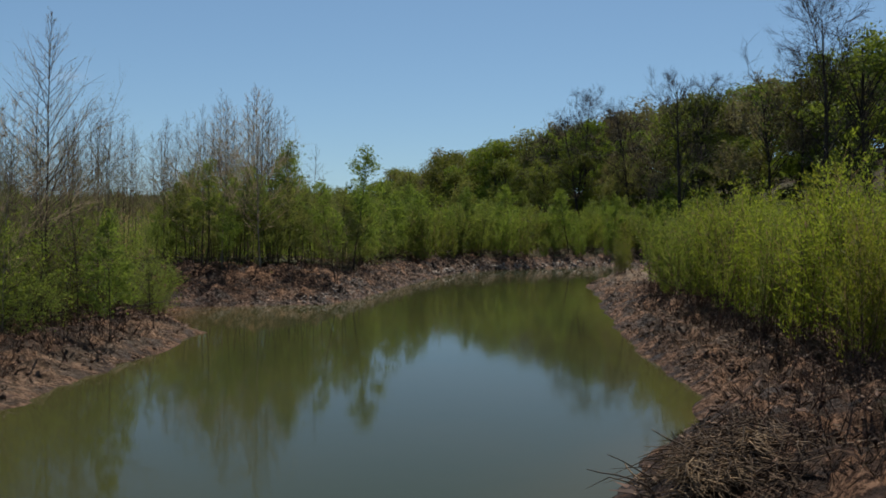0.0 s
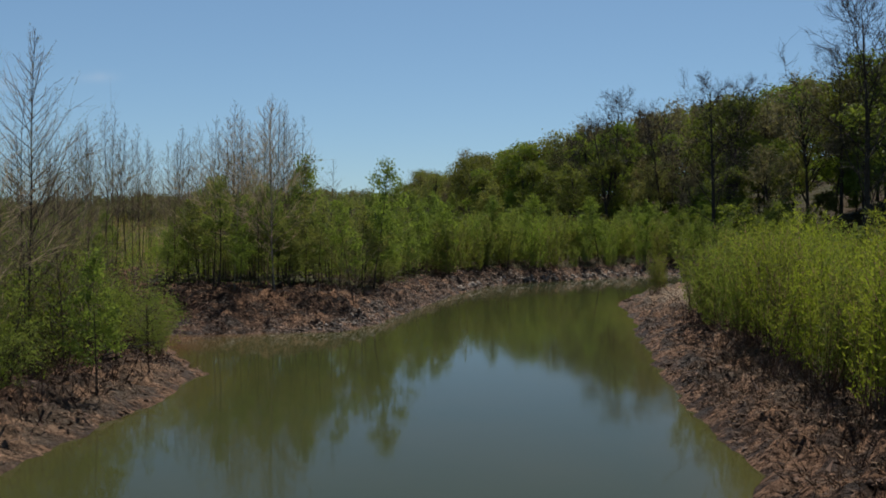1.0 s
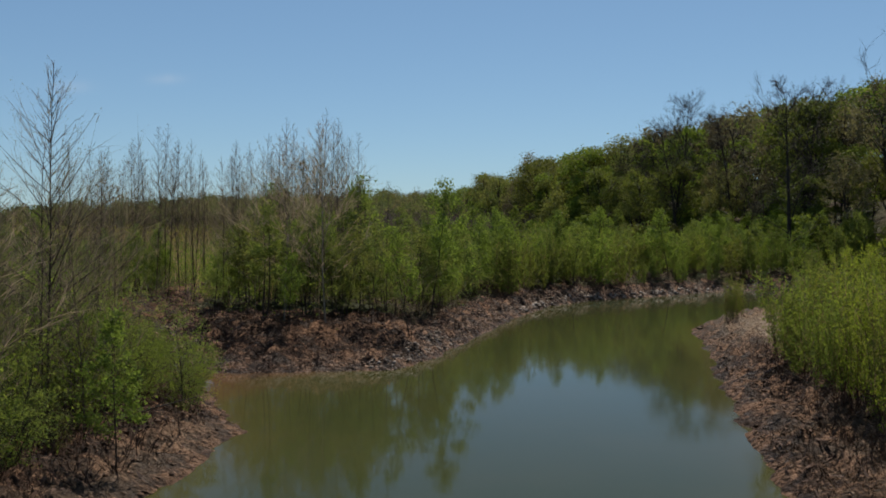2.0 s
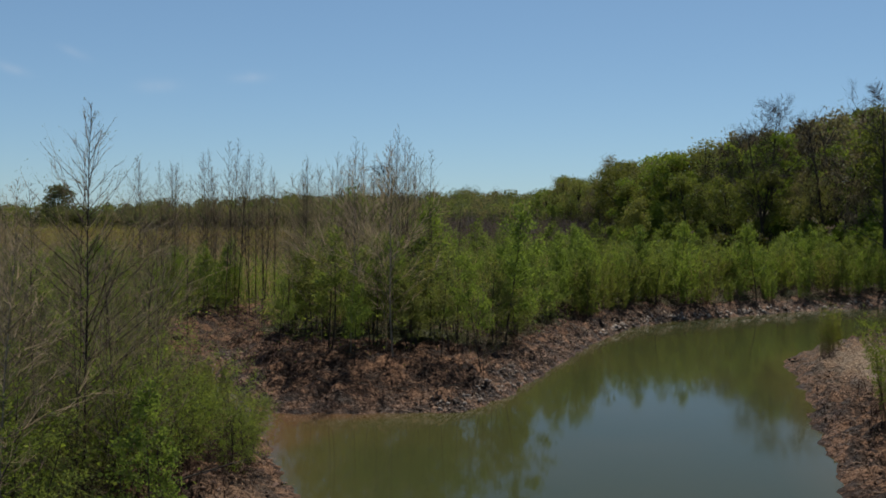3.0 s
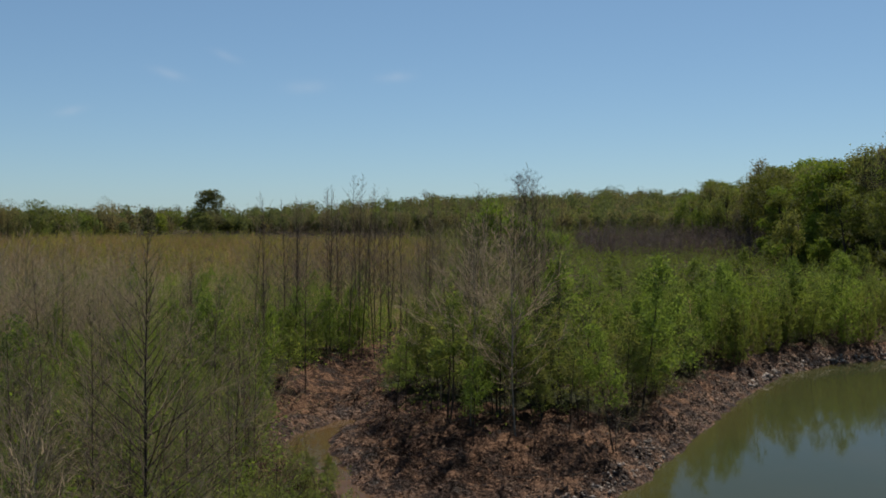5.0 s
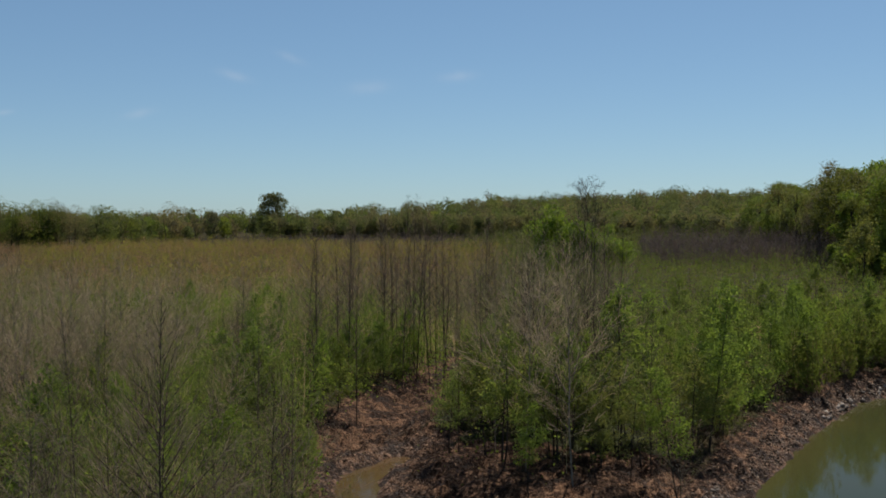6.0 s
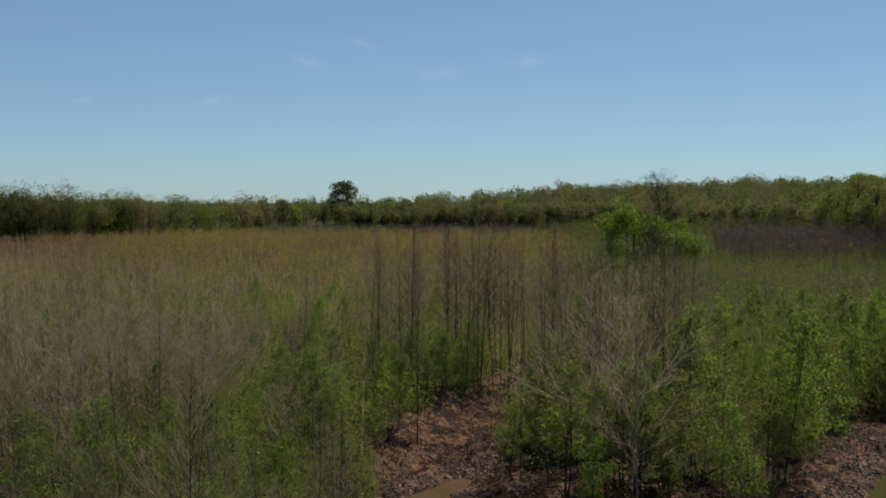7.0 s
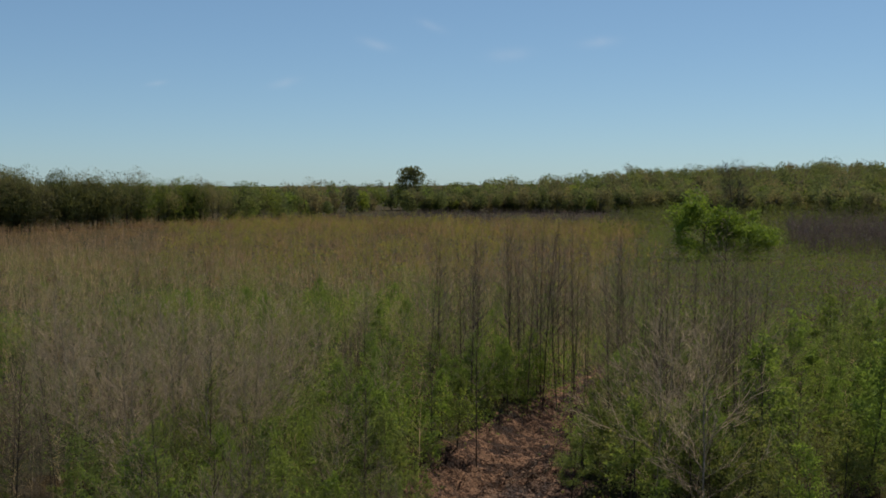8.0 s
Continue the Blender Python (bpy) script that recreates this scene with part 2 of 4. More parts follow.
TWIG_DARK = twig_material("dead_stem", (0.03, 0.015, 0.01), (0.13, 0.07, 0.045))
DRIFT = bark_material("driftwood", (0.05, 0.034, 0.022), (0.2, 0.145, 0.095), 12.0)
STRAW = twig_material("bleached_stick", (0.03, 0.018, 0.01), (0.3, 0.195, 0.105))
SCRAP = twig_material("reed_scrap", (0.045, 0.025, 0.014), (0.2, 0.123, 0.072))
MAT_GRASS = twig_material("matted_dead_grass", (0.022, 0.012, 0.007), (0.17, 0.105, 0.058))
FAR_GREEN = leaf_material("far_green_leaf", (0.1, 0.118, 0.052), (0.113, 0.132, 0.058), (0.128, 0.148, 0.066), 0.55)
FAR_SPRING = leaf_material("far_spring_leaf", (0.095, 0.13, 0.032), (0.112, 0.152, 0.038), (0.13, 0.172, 0.045), 0.55)
FAR_BROWN = leaf_material("far_budding_leaf", (0.125, 0.117, 0.076), (0.14, 0.13, 0.085), (0.156, 0.146, 0.096), 0.58)


# ---- plan of the ground ----
WEST_SHORE = [
    (-9.5, -40), (-9, -15), (-8.7, 0), (-8.5, 9), (-8.6, 12), (-8.2, 16), (-8, 20), (-8.1, 24.6), (-9.4, 27.2), (-10.6, 30), (-12, 32.8),
    (-14.6, 37.2), (-16.8, 40.0), (-18.7, 42.0), (-19.9, 44.6), (-19.8, 47.6), (-19.2, 50.0), (-18.3, 50.0), (-18.2, 47.4), (-18.1, 45.2), (-17.2, 43.2), (-15.9, 41), (-14, 38), (-12.6, 35.6),
    (-10, 36), (-7.4, 36.8), (-5.5, 37.2), (-4.6, 40), (-3.4, 47.5), (-1, 63), (1, 71.5), (4, 77), (8.4, 81.5), (14, 88)]
EAST_SHORE = [
    (22, 95), (50, 104), (50, 88), (22, 73), (13.5, 63), (9.6, 58), (8.5, 55), (7.9, 45), (7, 38), (6.2, 29), (5.6, 23),
    (5.3, 16), (5.2, 11), (4.2, 7.2), (3.2, 6), (2.1, 3.2), (1.8, 0), (3, -40)]
SHORE = np.array(WEST_SHORE + EAST_SHORE, float)
GULLY = np.array([(-16.8, 42), (-19.2, 45.2), (-21.2, 51), (-22.2, 60), (-22, 68), (-22.8, 78)], float)


def to_line(x, y, line, closed):
    """Distance from points to a polyline."""
    best = np.full(x.shape, 1e9)
    ends = np.roll(line, -1, 0) if closed else line[1:]
    for (ax, ay), (bx, by) in zip(line, ends):
        dx, dy = bx - ax, by - ay
        s = np.clip(((x - ax) * dx + (y - ay) * dy) / (dx * dx + dy * dy), 0, 1)
        best = np.minimum(best, np.hypot(x - ax - s * dx, y - ay - s * dy))
    return best


def shore_distance(x, y):
    """Metres from the shore: positive on land, negative in the water."""
    x, y = np.asarray(x, float), np.asarray(y, float)
    inside = np.zeros(x.shape, bool)
    for (ax, ay), (bx, by) in zip(SHORE, np.roll(SHORE, -1, 0)):
        cross = (ay > y) != (by > y)
        inside ^= cross & (x < (bx - ax) * (y - ay) / (by - ay + 1e-12) + ax)
    d = to_line(x, y, SHORE, True)
    return np.where(inside, -d, d)


def waves(x, y, size, seed):
    """Smooth noise of about -1 to 1 from a few crossed sine waves."""
    r = np.random.RandomState(seed)
    out = np.zeros(np.shape(x))
    for _ in range(7):
        a, k, p = r.uniform(0, 6.28), 6.28 / (size * r.uniform(0.6, 1.7)), r.uniform(0, 6.28, 2)
        out = out + np.sin((x * math.cos(a) + y * math.sin(a)) * k + p[0] + 1.3 * np.sin((y * math.cos(a) - x * math.sin(a)) * k * 0.7 + p[1]))
    return out / 4


def smooth(a, b, v):
    s = np.clip((v - a) / (b - a), 0, 1)
    return s * s * (3 - 2 * s)


def forest_depth(x, y):
    """How far a place lies behind the front of the wooded hill."""
    front = np.interp(y, (40, 70, 90, 115, 160, 235, 300, 400), (95, 64, 43, 25, 9, -9, -21, -10))
    return (x - front)


def ground_height(x, y):
    x, y = np.asarray(x, float), np.asarray(y, float)
    d = shore_distance(x, y) + 0.22 * waves(x, y, 1.7, 3) + 0.1 * waves(x, y, 0.7, 4)
    left = (x < -7) & (y < 33)
    far = (y > 62) & (y < 130)
    length = np.where(left, 3.6, np.where(x > 3.5, np.where(y < 60, 2.4, 1.5), np.where((y < 41) & (x > -14), 3.2, 1.5)))
    top = np.where(left, 1.3, 1.4)
    land = top * (1 - np.exp(-np.maximum(d, 0) / length))
    land = land + 0.24 * waves(x, y, 1.4, 5) * smooth(0.2, 1.0, d) * smooth(60, 10, d) + 0.25 * waves(x, y, 14, 6) * smooth(4, 12, d)
    land = land + 0.14 * waves(x, y, 0.6, 8) * smooth(0.05, 0.5, d) * smooth(14, 6, d)
    g = to_line(x, y, GULLY, False)
    land = land - 0.9 * smooth(3.2, 0.6, g) * smooth(0.3, 2.0, d) * smooth(80, 60, y)
    bed = np.maximum(-1.6, 0.45 * np.minimum(d, 0))
    h = np.where(d > 0, land, bed)
    h = h + 0.25 * np.exp(-(((x - 3.1) / 0.9) ** 2 + ((y - 2.0) / 0.9) ** 2)) * (d > -0.4)
    h = h - 1.7 * np.exp(-(((x - 5.5) / 1.0) ** 2 + ((y - 2.9) / 0.75) ** 2))
    fd = forest_depth(x, y)
    h = h + (6.0 * smooth(-8, 25, fd) + 11.0 * smooth(15, 80, fd)) * smooth(460, 230, y) * smooth(30, 90, y)
    r = np.hypot(x + 60, y)
    h = h + 10.0 * smooth(430, 720, y + 0.12 * x) * smooth(-0.56, -0.36, x / np.maximum(y, 1)) + 2.5 * waves(x, y, 260, 9) * smooth(480, 800, r)
    return h


def ground_at(x, y):
    return float(ground_height(np.array([x]), np.array([y]))[0])


def mud_amount(x, y):
    d = shore_distance(x, y)
    reach = np.where((x < -7) & (y < 33), 4.5, np.where(x > 3.5, np.where(y < 60, 5.0, 2.5), np.where((y < 48) & (x < -4), 10.0, 3.0)))
    g = to_line(x, y, GULLY, False)
    return np.maximum(np.maximum(smooth(reach, reach * 0.45, d), smooth(3.6, 1.8, g) * np.where(x < -16, 1, 0.6)), 1.6 * np.exp(-((x - 11.2) / 2.6) ** 2 - ((y - 47.5) / 9.0) ** 2))


# ---- mesh helpers ----
def mesh_of(name, verts, faces, mat):
    """A mesh from arrays: verts (n, 3), faces (m, 3) or (m, 4)."""
    verts, faces = np.asarray(verts, np.float32), np.asarray(faces, np.int32)
    me = bpy.data.meshes.new(name)
    me.vertices.add(len(verts))
    me.vertices.foreach_set("co", verts.ravel())
    me.loops.add(faces.size)
    me.loops.foreach_set("vertex_index", faces.ravel())
    me.polygons.add(len(faces))
    me.polygons.foreach_set("loop_start", np.arange(len(faces), dtype=np.int32) * faces.shape[1])
    me.update(calc_edges=True)
    me.materials.append(mat)
    return me


def unit(v):
    return v / np.maximum(np.linalg.norm(v, axis=-1, keepdims=True), 1e-9)


def frame_of(d):
    """Two unit vectors square to each direction."""
    up = np.where(np.abs(d[:, 2:3]) > 0.9, np.array([[1.0, 0, 0]]), np.array([[0, 0, 1.0]]))
    u = unit(np.cross(d, up))
    return u, np.cross(d, u)


def tubes(a, b, ra, rb, sides=4):
    """Tapered tubes from a to b: verts and quads."""
    a, b, ra, rb = (np.asarray(k, float) for k in (a, b, ra, rb))
    u, v = frame_of(unit(b - a))
    t = np.arange(sides) * 2 * np.pi / sides
    ring = np.cos(t)[None, :, None] * u[:, None] + np.sin(t)[None, :, None] * v[:, None]
    verts = np.concatenate([a[:, None] + ring * ra[:, None, None], b[:, None] + ring * rb[:, None, None]], 1)
    k = np.arange(sides)
    quad = np.stack([k, (k + 1) % sides, (k + 1) % sides + sides, k + sides], 1)
    return verts.reshape(-1, 3), (np.arange(len(a))[:, None, None] * 2 * sides + quad[None]).reshape(-1, 4)


def blades(a, b, w, rng):
    """Thin three-cornered shoots from a to b, w wide at the foot."""
    d = unit(b - a)
    side = unit(np.cross(d, unit(rng.normal(size=a.shape))))
    w = np.asarray(w, float).reshape(-1, 1) / 2
    verts = np.stack([a - side * w, a + side * w, b], 1).reshape(-1, 3)
    return verts, np.arange(len(verts)).reshape(-1, 3)


def leaves(p, size, rng, along=None, slim=0.8):
    """Small three-cornered leaves at p; with along they point that way, slim ones are narrow."""
    n = len(p)
    d = unit(rng.normal(size=(n, 3)) + (0 if along is None else along * 1.5))
    side = unit(np.cross(d, unit(rng.normal(size=(n, 3)))))
    size = np.asarray(size, float).reshape(-1, 1) * rng.uniform(0.6, 1.4, (n, 1))
    verts = np.stack([p - side * size * slim * 0.5, p + side * size * slim * 0.5, p + d * size], 1)
    return verts.reshape(-1, 3), np.arange(n * 3).reshape(-1, 3)


def chips(p, size, rng, out=None, loose=0.45):
    """Small three-cornered leaves for plants seen from afar; with out they face that way, more or less."""
    n = len(p)
    d = unit(rng.normal(size=(n, 3)))
    face = unit(rng.normal(size=(n, 3))) if out is None else unit(unit(out) + rng.normal(size=(n, 3)) * loose)
    side = unit(np.cross(d, face))
    d = np.cross(face, side)
    size = np.asarray(size, float).reshape(-1, 1) * rng.uniform(0.6, 1.4, (n, 1))
    verts = np.stack([p - side * size * 0.56 - d * size * 0.32, p + side * size * 0.56 - d * size * 0.32, p + d * size * 0.64], 1)
    return verts.reshape(-1, 3), np.arange(n * 3).reshape(-1, 3)


def joined(pieces):
    """One array of verts and faces from several with alike faces; quads are split if mixed."""
    if len({f.shape[1] for _, f in pieces}) > 1:
        pieces = [(v, f if f.shape[1] == 3 else np.concatenate([f[:, (0, 1, 2)], f[:, (0, 2, 3)]])) for v, f in pieces]
    start, vs, fs = 0, [], []
    for v, f in pieces:
        vs.append(v), fs.append(f + start)
        start += len(v)
    return np.concatenate(vs), np.concatenate(fs)


def part(name, me, parent, label=""):
    ob = new(name, me)
    ob.parent = parent
    return tagged(ob, label, kind="stuff" if name in ("branchwork", "crown", "stem_clump", "limb_work") else "")


def toned(me, shade, of, corners=3):
    """Gives each plant of a joined mesh its shade: of is the plant of each leaf."""
    me.attributes.new("tone", "FLOAT", "POINT").data.foreach_set("value", np.repeat(shade[of], corners).astype(np.float32))
    return me


def stuff(name, me, label, category):
    return tagged(new(name, me), label, category, kind="stuff")


# ---- ground and water ----
def stretched(lo, hi, step, reach, grow=1.17):
    """Even steps between lo and hi, then ever longer ones out to reach."""
    mid = list(np.arange(lo, hi + step, step))
    s, down, up = step, [lo], [mid[-1]]
    while up[-1] < reach:
        s *= grow
        down.append(down[-1] - s), up.append(up[-1] + s)
    return np.array(down[:0:-1] + mid + up[1:])


def sheet(xs, ys, height):
    gx, gy = np.meshgrid(xs, ys)
    z = height(gx.ravel(), gy.ravel())
    nx = len(xs)
    i = (np.arange(len(ys) - 1)[:, None] * nx + np.arange(nx - 1)[None]).ravel()
    return np.stack([gx.ravel(), gy.ravel(), z], 1), np.stack([i, i + 1, i + 1 + nx, i + nx], 1)


gv, gf = sheet(stretched(-23, 13, 0.3, 3500, 1.22), stretched(3, 80, 0.37, 3500, 1.22), ground_height)
ground_mesh = mesh_of("ground", gv, gf, SOIL)
ground_mesh.attributes.new("mud", "FLOAT", "POINT").data.foreach_set("value", mud_amount(gv[:, 0], gv[:, 1]).astype(np.float32))
sandy = 0.8 * np.exp(-((gv[:, 0] - 11.2) / 2.0) ** 2 - ((gv[:, 1] - 47.5) / 8.5) ** 2) + 0.5 * np.exp(-((gv[:, 0] - 8.6) / 1.5) ** 2 - ((gv[:, 1] - 18) / 7.0) ** 2) + 0.22 * np.exp(-((gv[:, 0] + 9.1) / 0.9) ** 2) * smooth(27, 23, gv[:, 1])
ground_mesh.attributes.new("sand", "FLOAT", "POINT").data.foreach_set("value", sandy.astype(np.float32))
gd = shore_distance(gv[:, 0], gv[:, 1])
ground_mesh.attributes.new("damp", "FLOAT", "POINT").data.foreach_set("value", (smooth(2.0, 0.2, gd) * np.where((gv[:, 1] < 62) & ((gv[:, 0] > 1) | ((gv[:, 0] < -7) & (gv[:, 1] < 33))), 0.2, 0.6)).astype(np.float32))
ground_mesh.polygons.foreach_set("use_smooth", np.ones(len(gf), bool))
tagged(new("ground", ground_mesh), "brown muddy bank and brushy valley floor with low hills", "ground", kind="structure")

wv, wf = sheet(np.arange(-30, 60, 1.5), np.arange(-45, 110, 1.5), lambda x, y: np.zeros(len(x)))
water_mesh = mesh_of("water", wv, wf, WATER)
wd = shore_distance(wv[:, 0], wv[:, 1])
silt = smooth(-1.8, 0.2, wd) * 0.36 + 0.72 * np.exp(-((wv[:, 0] + 13) / 5) ** 2 - ((wv[:, 1] - 35) / 6) ** 2) + 0.3 * smooth(-15, -19, wv[:, 0])
water_mesh.attributes.new("silt", "FLOAT", "POINT").data.foreach_set("value", silt.astype(np.float32))
tagged(new("water", water_mesh), "still murky olive-green pond water, brown with silt along its shallows", "water", kind="structure")


# ---- plants: one function for each kind ----
class Wood:
    """Collects the limbs and shoots of one plant."""

    def __init__(self, seed):
        self.rng = np.random.RandomState(seed)
        self.limbs, self.shoots = [], []

    def limb(self, start, way, length, r0, r1, steps=3, rise=0.2, wander=0.08):
        """A bent, tapered limb; returns its nodes and the way at each."""
        p, d = np.array(start, float), unit(np.array(way, float))
        out, radii = [(p, d)], [r0]
        for k in range(steps):
            q = p + d * length / steps
            radii.append(r0 + (r1 - r0) * (k + 1) / steps)
            d = unit(d + np.array([0, 0, rise / steps]) + self.rng.normal(size=3) * wander)
            p = q
            out.append((p, d))
        self.limbs.append((np.array([o[0] for o in out]), np.array(radii)))
        return out

    def side(self, d, angle):
        """A way that leaves d at an angle in degrees, to a random side."""
        s = unit(np.cross(d, self.rng.normal(size=3)))
        return d * math.cos(radians(angle)) + s * math.sin(radians(angle))

    def shoot(self, p, d, length, w):
        self.shoots.append((p, p + d * length, w))

    def wood_arrays(self, limbs, sides=4):
        """Unbroken tapered tubes for the given limbs."""
        made = []
        for steps in sorted({len(r) for _, r in limbs}):
            group = [(p, r) for p, r in limbs if len(r) == steps]
            p, r = np.array([g[0] for g in group]), np.array([g[1] for g in group])
            u, v = frame_of(unit(p[:, -1] - p[:, 0]))
            t = np.arange(sides) * 2 * np.pi / sides
            ring = np.cos(t)[None, :, None] * u[:, None] + np.sin(t)[None, :, None] * v[:, None]
            verts = p[:, :, None] + ring[:, None] * r[:, :, None, None]
            k = np.arange(sides)
            quad = np.stack([k, (k + 1) % sides, (k + 1) % sides + sides, k + sides], 1)
            rows = (np.arange(steps - 1) * sides)[:, None, None] + quad[None]
            made.append((verts.reshape(-1, 3), (np.arange(len(group))[:, None, None, None] * steps * sides + rows[None]).reshape(-1, 4)))
        return joined(made)

    def wood_parts(self, bark, sides, size=1.0, limb_bark=None):
        """The trunk, and the limbs on it."""
        trunk, rest = self.wood_arrays(self.limbs[:1], sides), self.wood_arrays(self.limbs[1:], 3)
        return [("trunk", mesh_of("tree_trunk", trunk[0] * size, trunk[1], bark), ""), ("limb_work", mesh_of("tree_limbs", rest[0] * size, rest[1], limb_bark or bark), "")]

    def shoot_arrays(self):
        a, b, w = zip(*self.shoots)
        return blades(np.array(a), np.array(b), w, self.rng)

    def on_shoots(self, count, off, uneven=0.0):
        """Places along the shoots, and the way of each shoot there."""
        r = self.rng
        a, b = (np.array(k) for k in zip(*[(s[0], s[1]) for s in self.shoots]))
        chance = (1 - uneven + uneven * r.uniform(0, 1, len(a)) ** 3) * np.linalg.norm(b - a, axis=1)
        pick = r.choice(len(a), count, p=chance / chance.sum())
        f = r.uniform(0.05, 1.05, (count, 1))
        return a[pick] * (1 - f) + b[pick] * f + r.normal(size=(count, 3)) * off, unit(b[pick] - a[pick])


def along_nodes(nodes, s):
    """The place and way at share s of a limb."""
    k = min(int(s * (len(nodes) - 1)), len(nodes) - 2)
    f = s * (len(nodes) - 1) - k
    return nodes[k][0] * (1 - f) + nodes[k + 1][0] * f, nodes[k][1]


def plant(name, label, category, parts, group=""):
    """A thing of the given parts: (name, mesh, label). It stands at the origin until it is placed."""
    ob = tagged(new(name), label, category, group)
    for part_name, me, part_label in parts:
        part(part_name, me, ob, part_label)
    return ob


def bare_sapling(seed, height, branches=60, spread=0.26, buds=250, low=0.14, twig_mat=None, fine=2, bark=None, thick=1.0, twiggy=3.0, limb_bark=None):
    """A leafless young tree: a straight stem, limbs that leave it widely and bend upwards, fine forked twigs."""
    w = Wood(seed)
    r = w.rng
    trunk = w.limb((0, 0, -0.25), (r.normal() * 0.02, r.normal() * 0.02, 1), height + 0.25, (0.0046 if branches > 60 else 0.0038) * height, 0.004, 9, 0.0, 0.022)
    for k in range(branches):
        s = low + (0.985 - low) * (k + r.rand()) / branches
        p, d = along_nodes(trunk, s)
        az = k * 2.4 + r.normal() * 0.5
        a = radians(60 - 24 * s + r.normal() * 5)
        full = height * spread * min(1.0, 0.35 + (s - low) / 0.2, 0.05 + 1.5 * (1 - s)) * r.uniform(0.55, 1.1)
        nodes = w.limb(p, (math.sin(a) * math.cos(az), math.sin(a) * math.sin(az), math.cos(a)), full, 0.0045 * full + 0.006, 0.0035, 3, 0.2, 0.012)
        for _ in range(int(2 + full * twiggy)):
            q, e = along_nodes(nodes, r.uniform(0.2, 1.0))
            e = unit(w.side(e, r.uniform(18, 36)) + np.array([0, 0, 0.12]))
            long = full * r.uniform(0.2, 0.5) + 0.1
            w.shoot(q, e, long, 0.012 * thick)
            for _ in range(fine):
                w.shoot(q + e * long * r.uniform(0.15, 0.8), w.side(e, r.uniform(15, 35)), long * r.uniform(0.3, 0.7), 0.0085 * thick)
    me = [*w.wood_parts(bark or BARK, 5, 1.0, limb_bark), ("branchwork", mesh_of("sapling_twigs", *w.shoot_arrays(), twig_mat or TWIG_GREY), "")]
    if buds:
        p, d = w.on_shoots(buds, 0.03)
        me.append(("crown", mesh_of("sapling_buds", *leaves(p, 0.026, r, d), LEAF_BUD), "sparse opening olive buds"))
    return me


def leafy_sapling(seed, height, leaf_mat, count=2400, leaf=0.13, spread=0.2, branches=24, stems=1, low=0.1, slim=0.8, lean=0.05):
    w = Wood(seed)
    r = w.rng
    for s_i in range(stems):
        tilt = r.normal(size=2) * (lean if stems == 1 else 0.2)
        h = height * (1 if s_i == 0 else r.uniform(0.55, 0.95))
        trunk = w.limb((*(r.normal(size=2) * 0.12 * (stems > 1)), -0.2), (*tilt, 1), h + 0.2, (0.0085 if stems == 1 else 0.006) * h, 0.004, 5, 0.12, 0.05)
        for k in range(branches):
            s = low + (0.98 - low) * (k + r.rand()) / branches
            p, d = along_nodes(trunk, s)
            az = k * 2.4 + r.rand()
            way = np.array([math.cos(az), math.sin(az), r.uniform(0.25, 1.2)])
            full = h * spread * min(1.0, 0.2 + 1.3 * (1 - s)) * (0.65 + 0.35 * min(1, s * 2)) * r.uniform(0.55, 1.4)
            nodes = w.limb(p, way, full, 0.004 * full + 0.003, 0.002, 1, 0.3, 0.1)
            for _ in range(4):
                q, e = along_nodes(nodes, r.uniform(0.2, 1.0))
                w.shoot(q, w.side(e, r.uniform(20, 60)), full * r.uniform(0.25, 0.55), 0.009)
    p, d = w.on_shoots(count, 0.045 * height ** 0.5, 0.75)
    return [*w.wood_parts(BARK, 4), ("branchwork", mesh_of("sapling_twigs", *w.shoot_arrays(), TWIG_GREY), ""),
            ("crown", mesh_of("sapling_leaves", *leaves(p, leaf, r, d, slim), leaf_mat), "")]


def willow_shrub(seed, height, leaf_mat, count=3000, stems=16, leaf=0.15, flare=0.42, low=0.2):
    w = Wood(seed)
    r = w.rng
    for k in range(stems):
        az, out = r.uniform(0, 6.28), r.uniform(0.02, flare)
        h = height * r.uniform(0.6, 1.0)
        foot = r.normal(size=2) * 0.3
        nodes = w.limb((*foot, -0.2), (math.cos(az) * out, math.sin(az) * out, 1), h, 0.013, 0.003, 3, 0.25, 0.06)
        for _ in range(13):
            q, e = along_nodes(nodes, r.uniform(low, 0.99))
            w.shoot(q, w.side(e, r.uniform(10, 42)), h * r.uniform(0.1, 0.27), 0.009)
    p, d = w.on_shoots(count, 0.055)
    return [("stem_clump", mesh_of("willow_stems", *w.wood_arrays(w.limbs, 3), TWIG_DARK), ""), ("branchwork", mesh_of("willow_twigs", *w.shoot_arrays(), TWIG_RED), ""),
            ("crown", mesh_of("willow_leaves", *leaves(p, leaf, r, d, 0.34), leaf_mat), "")]


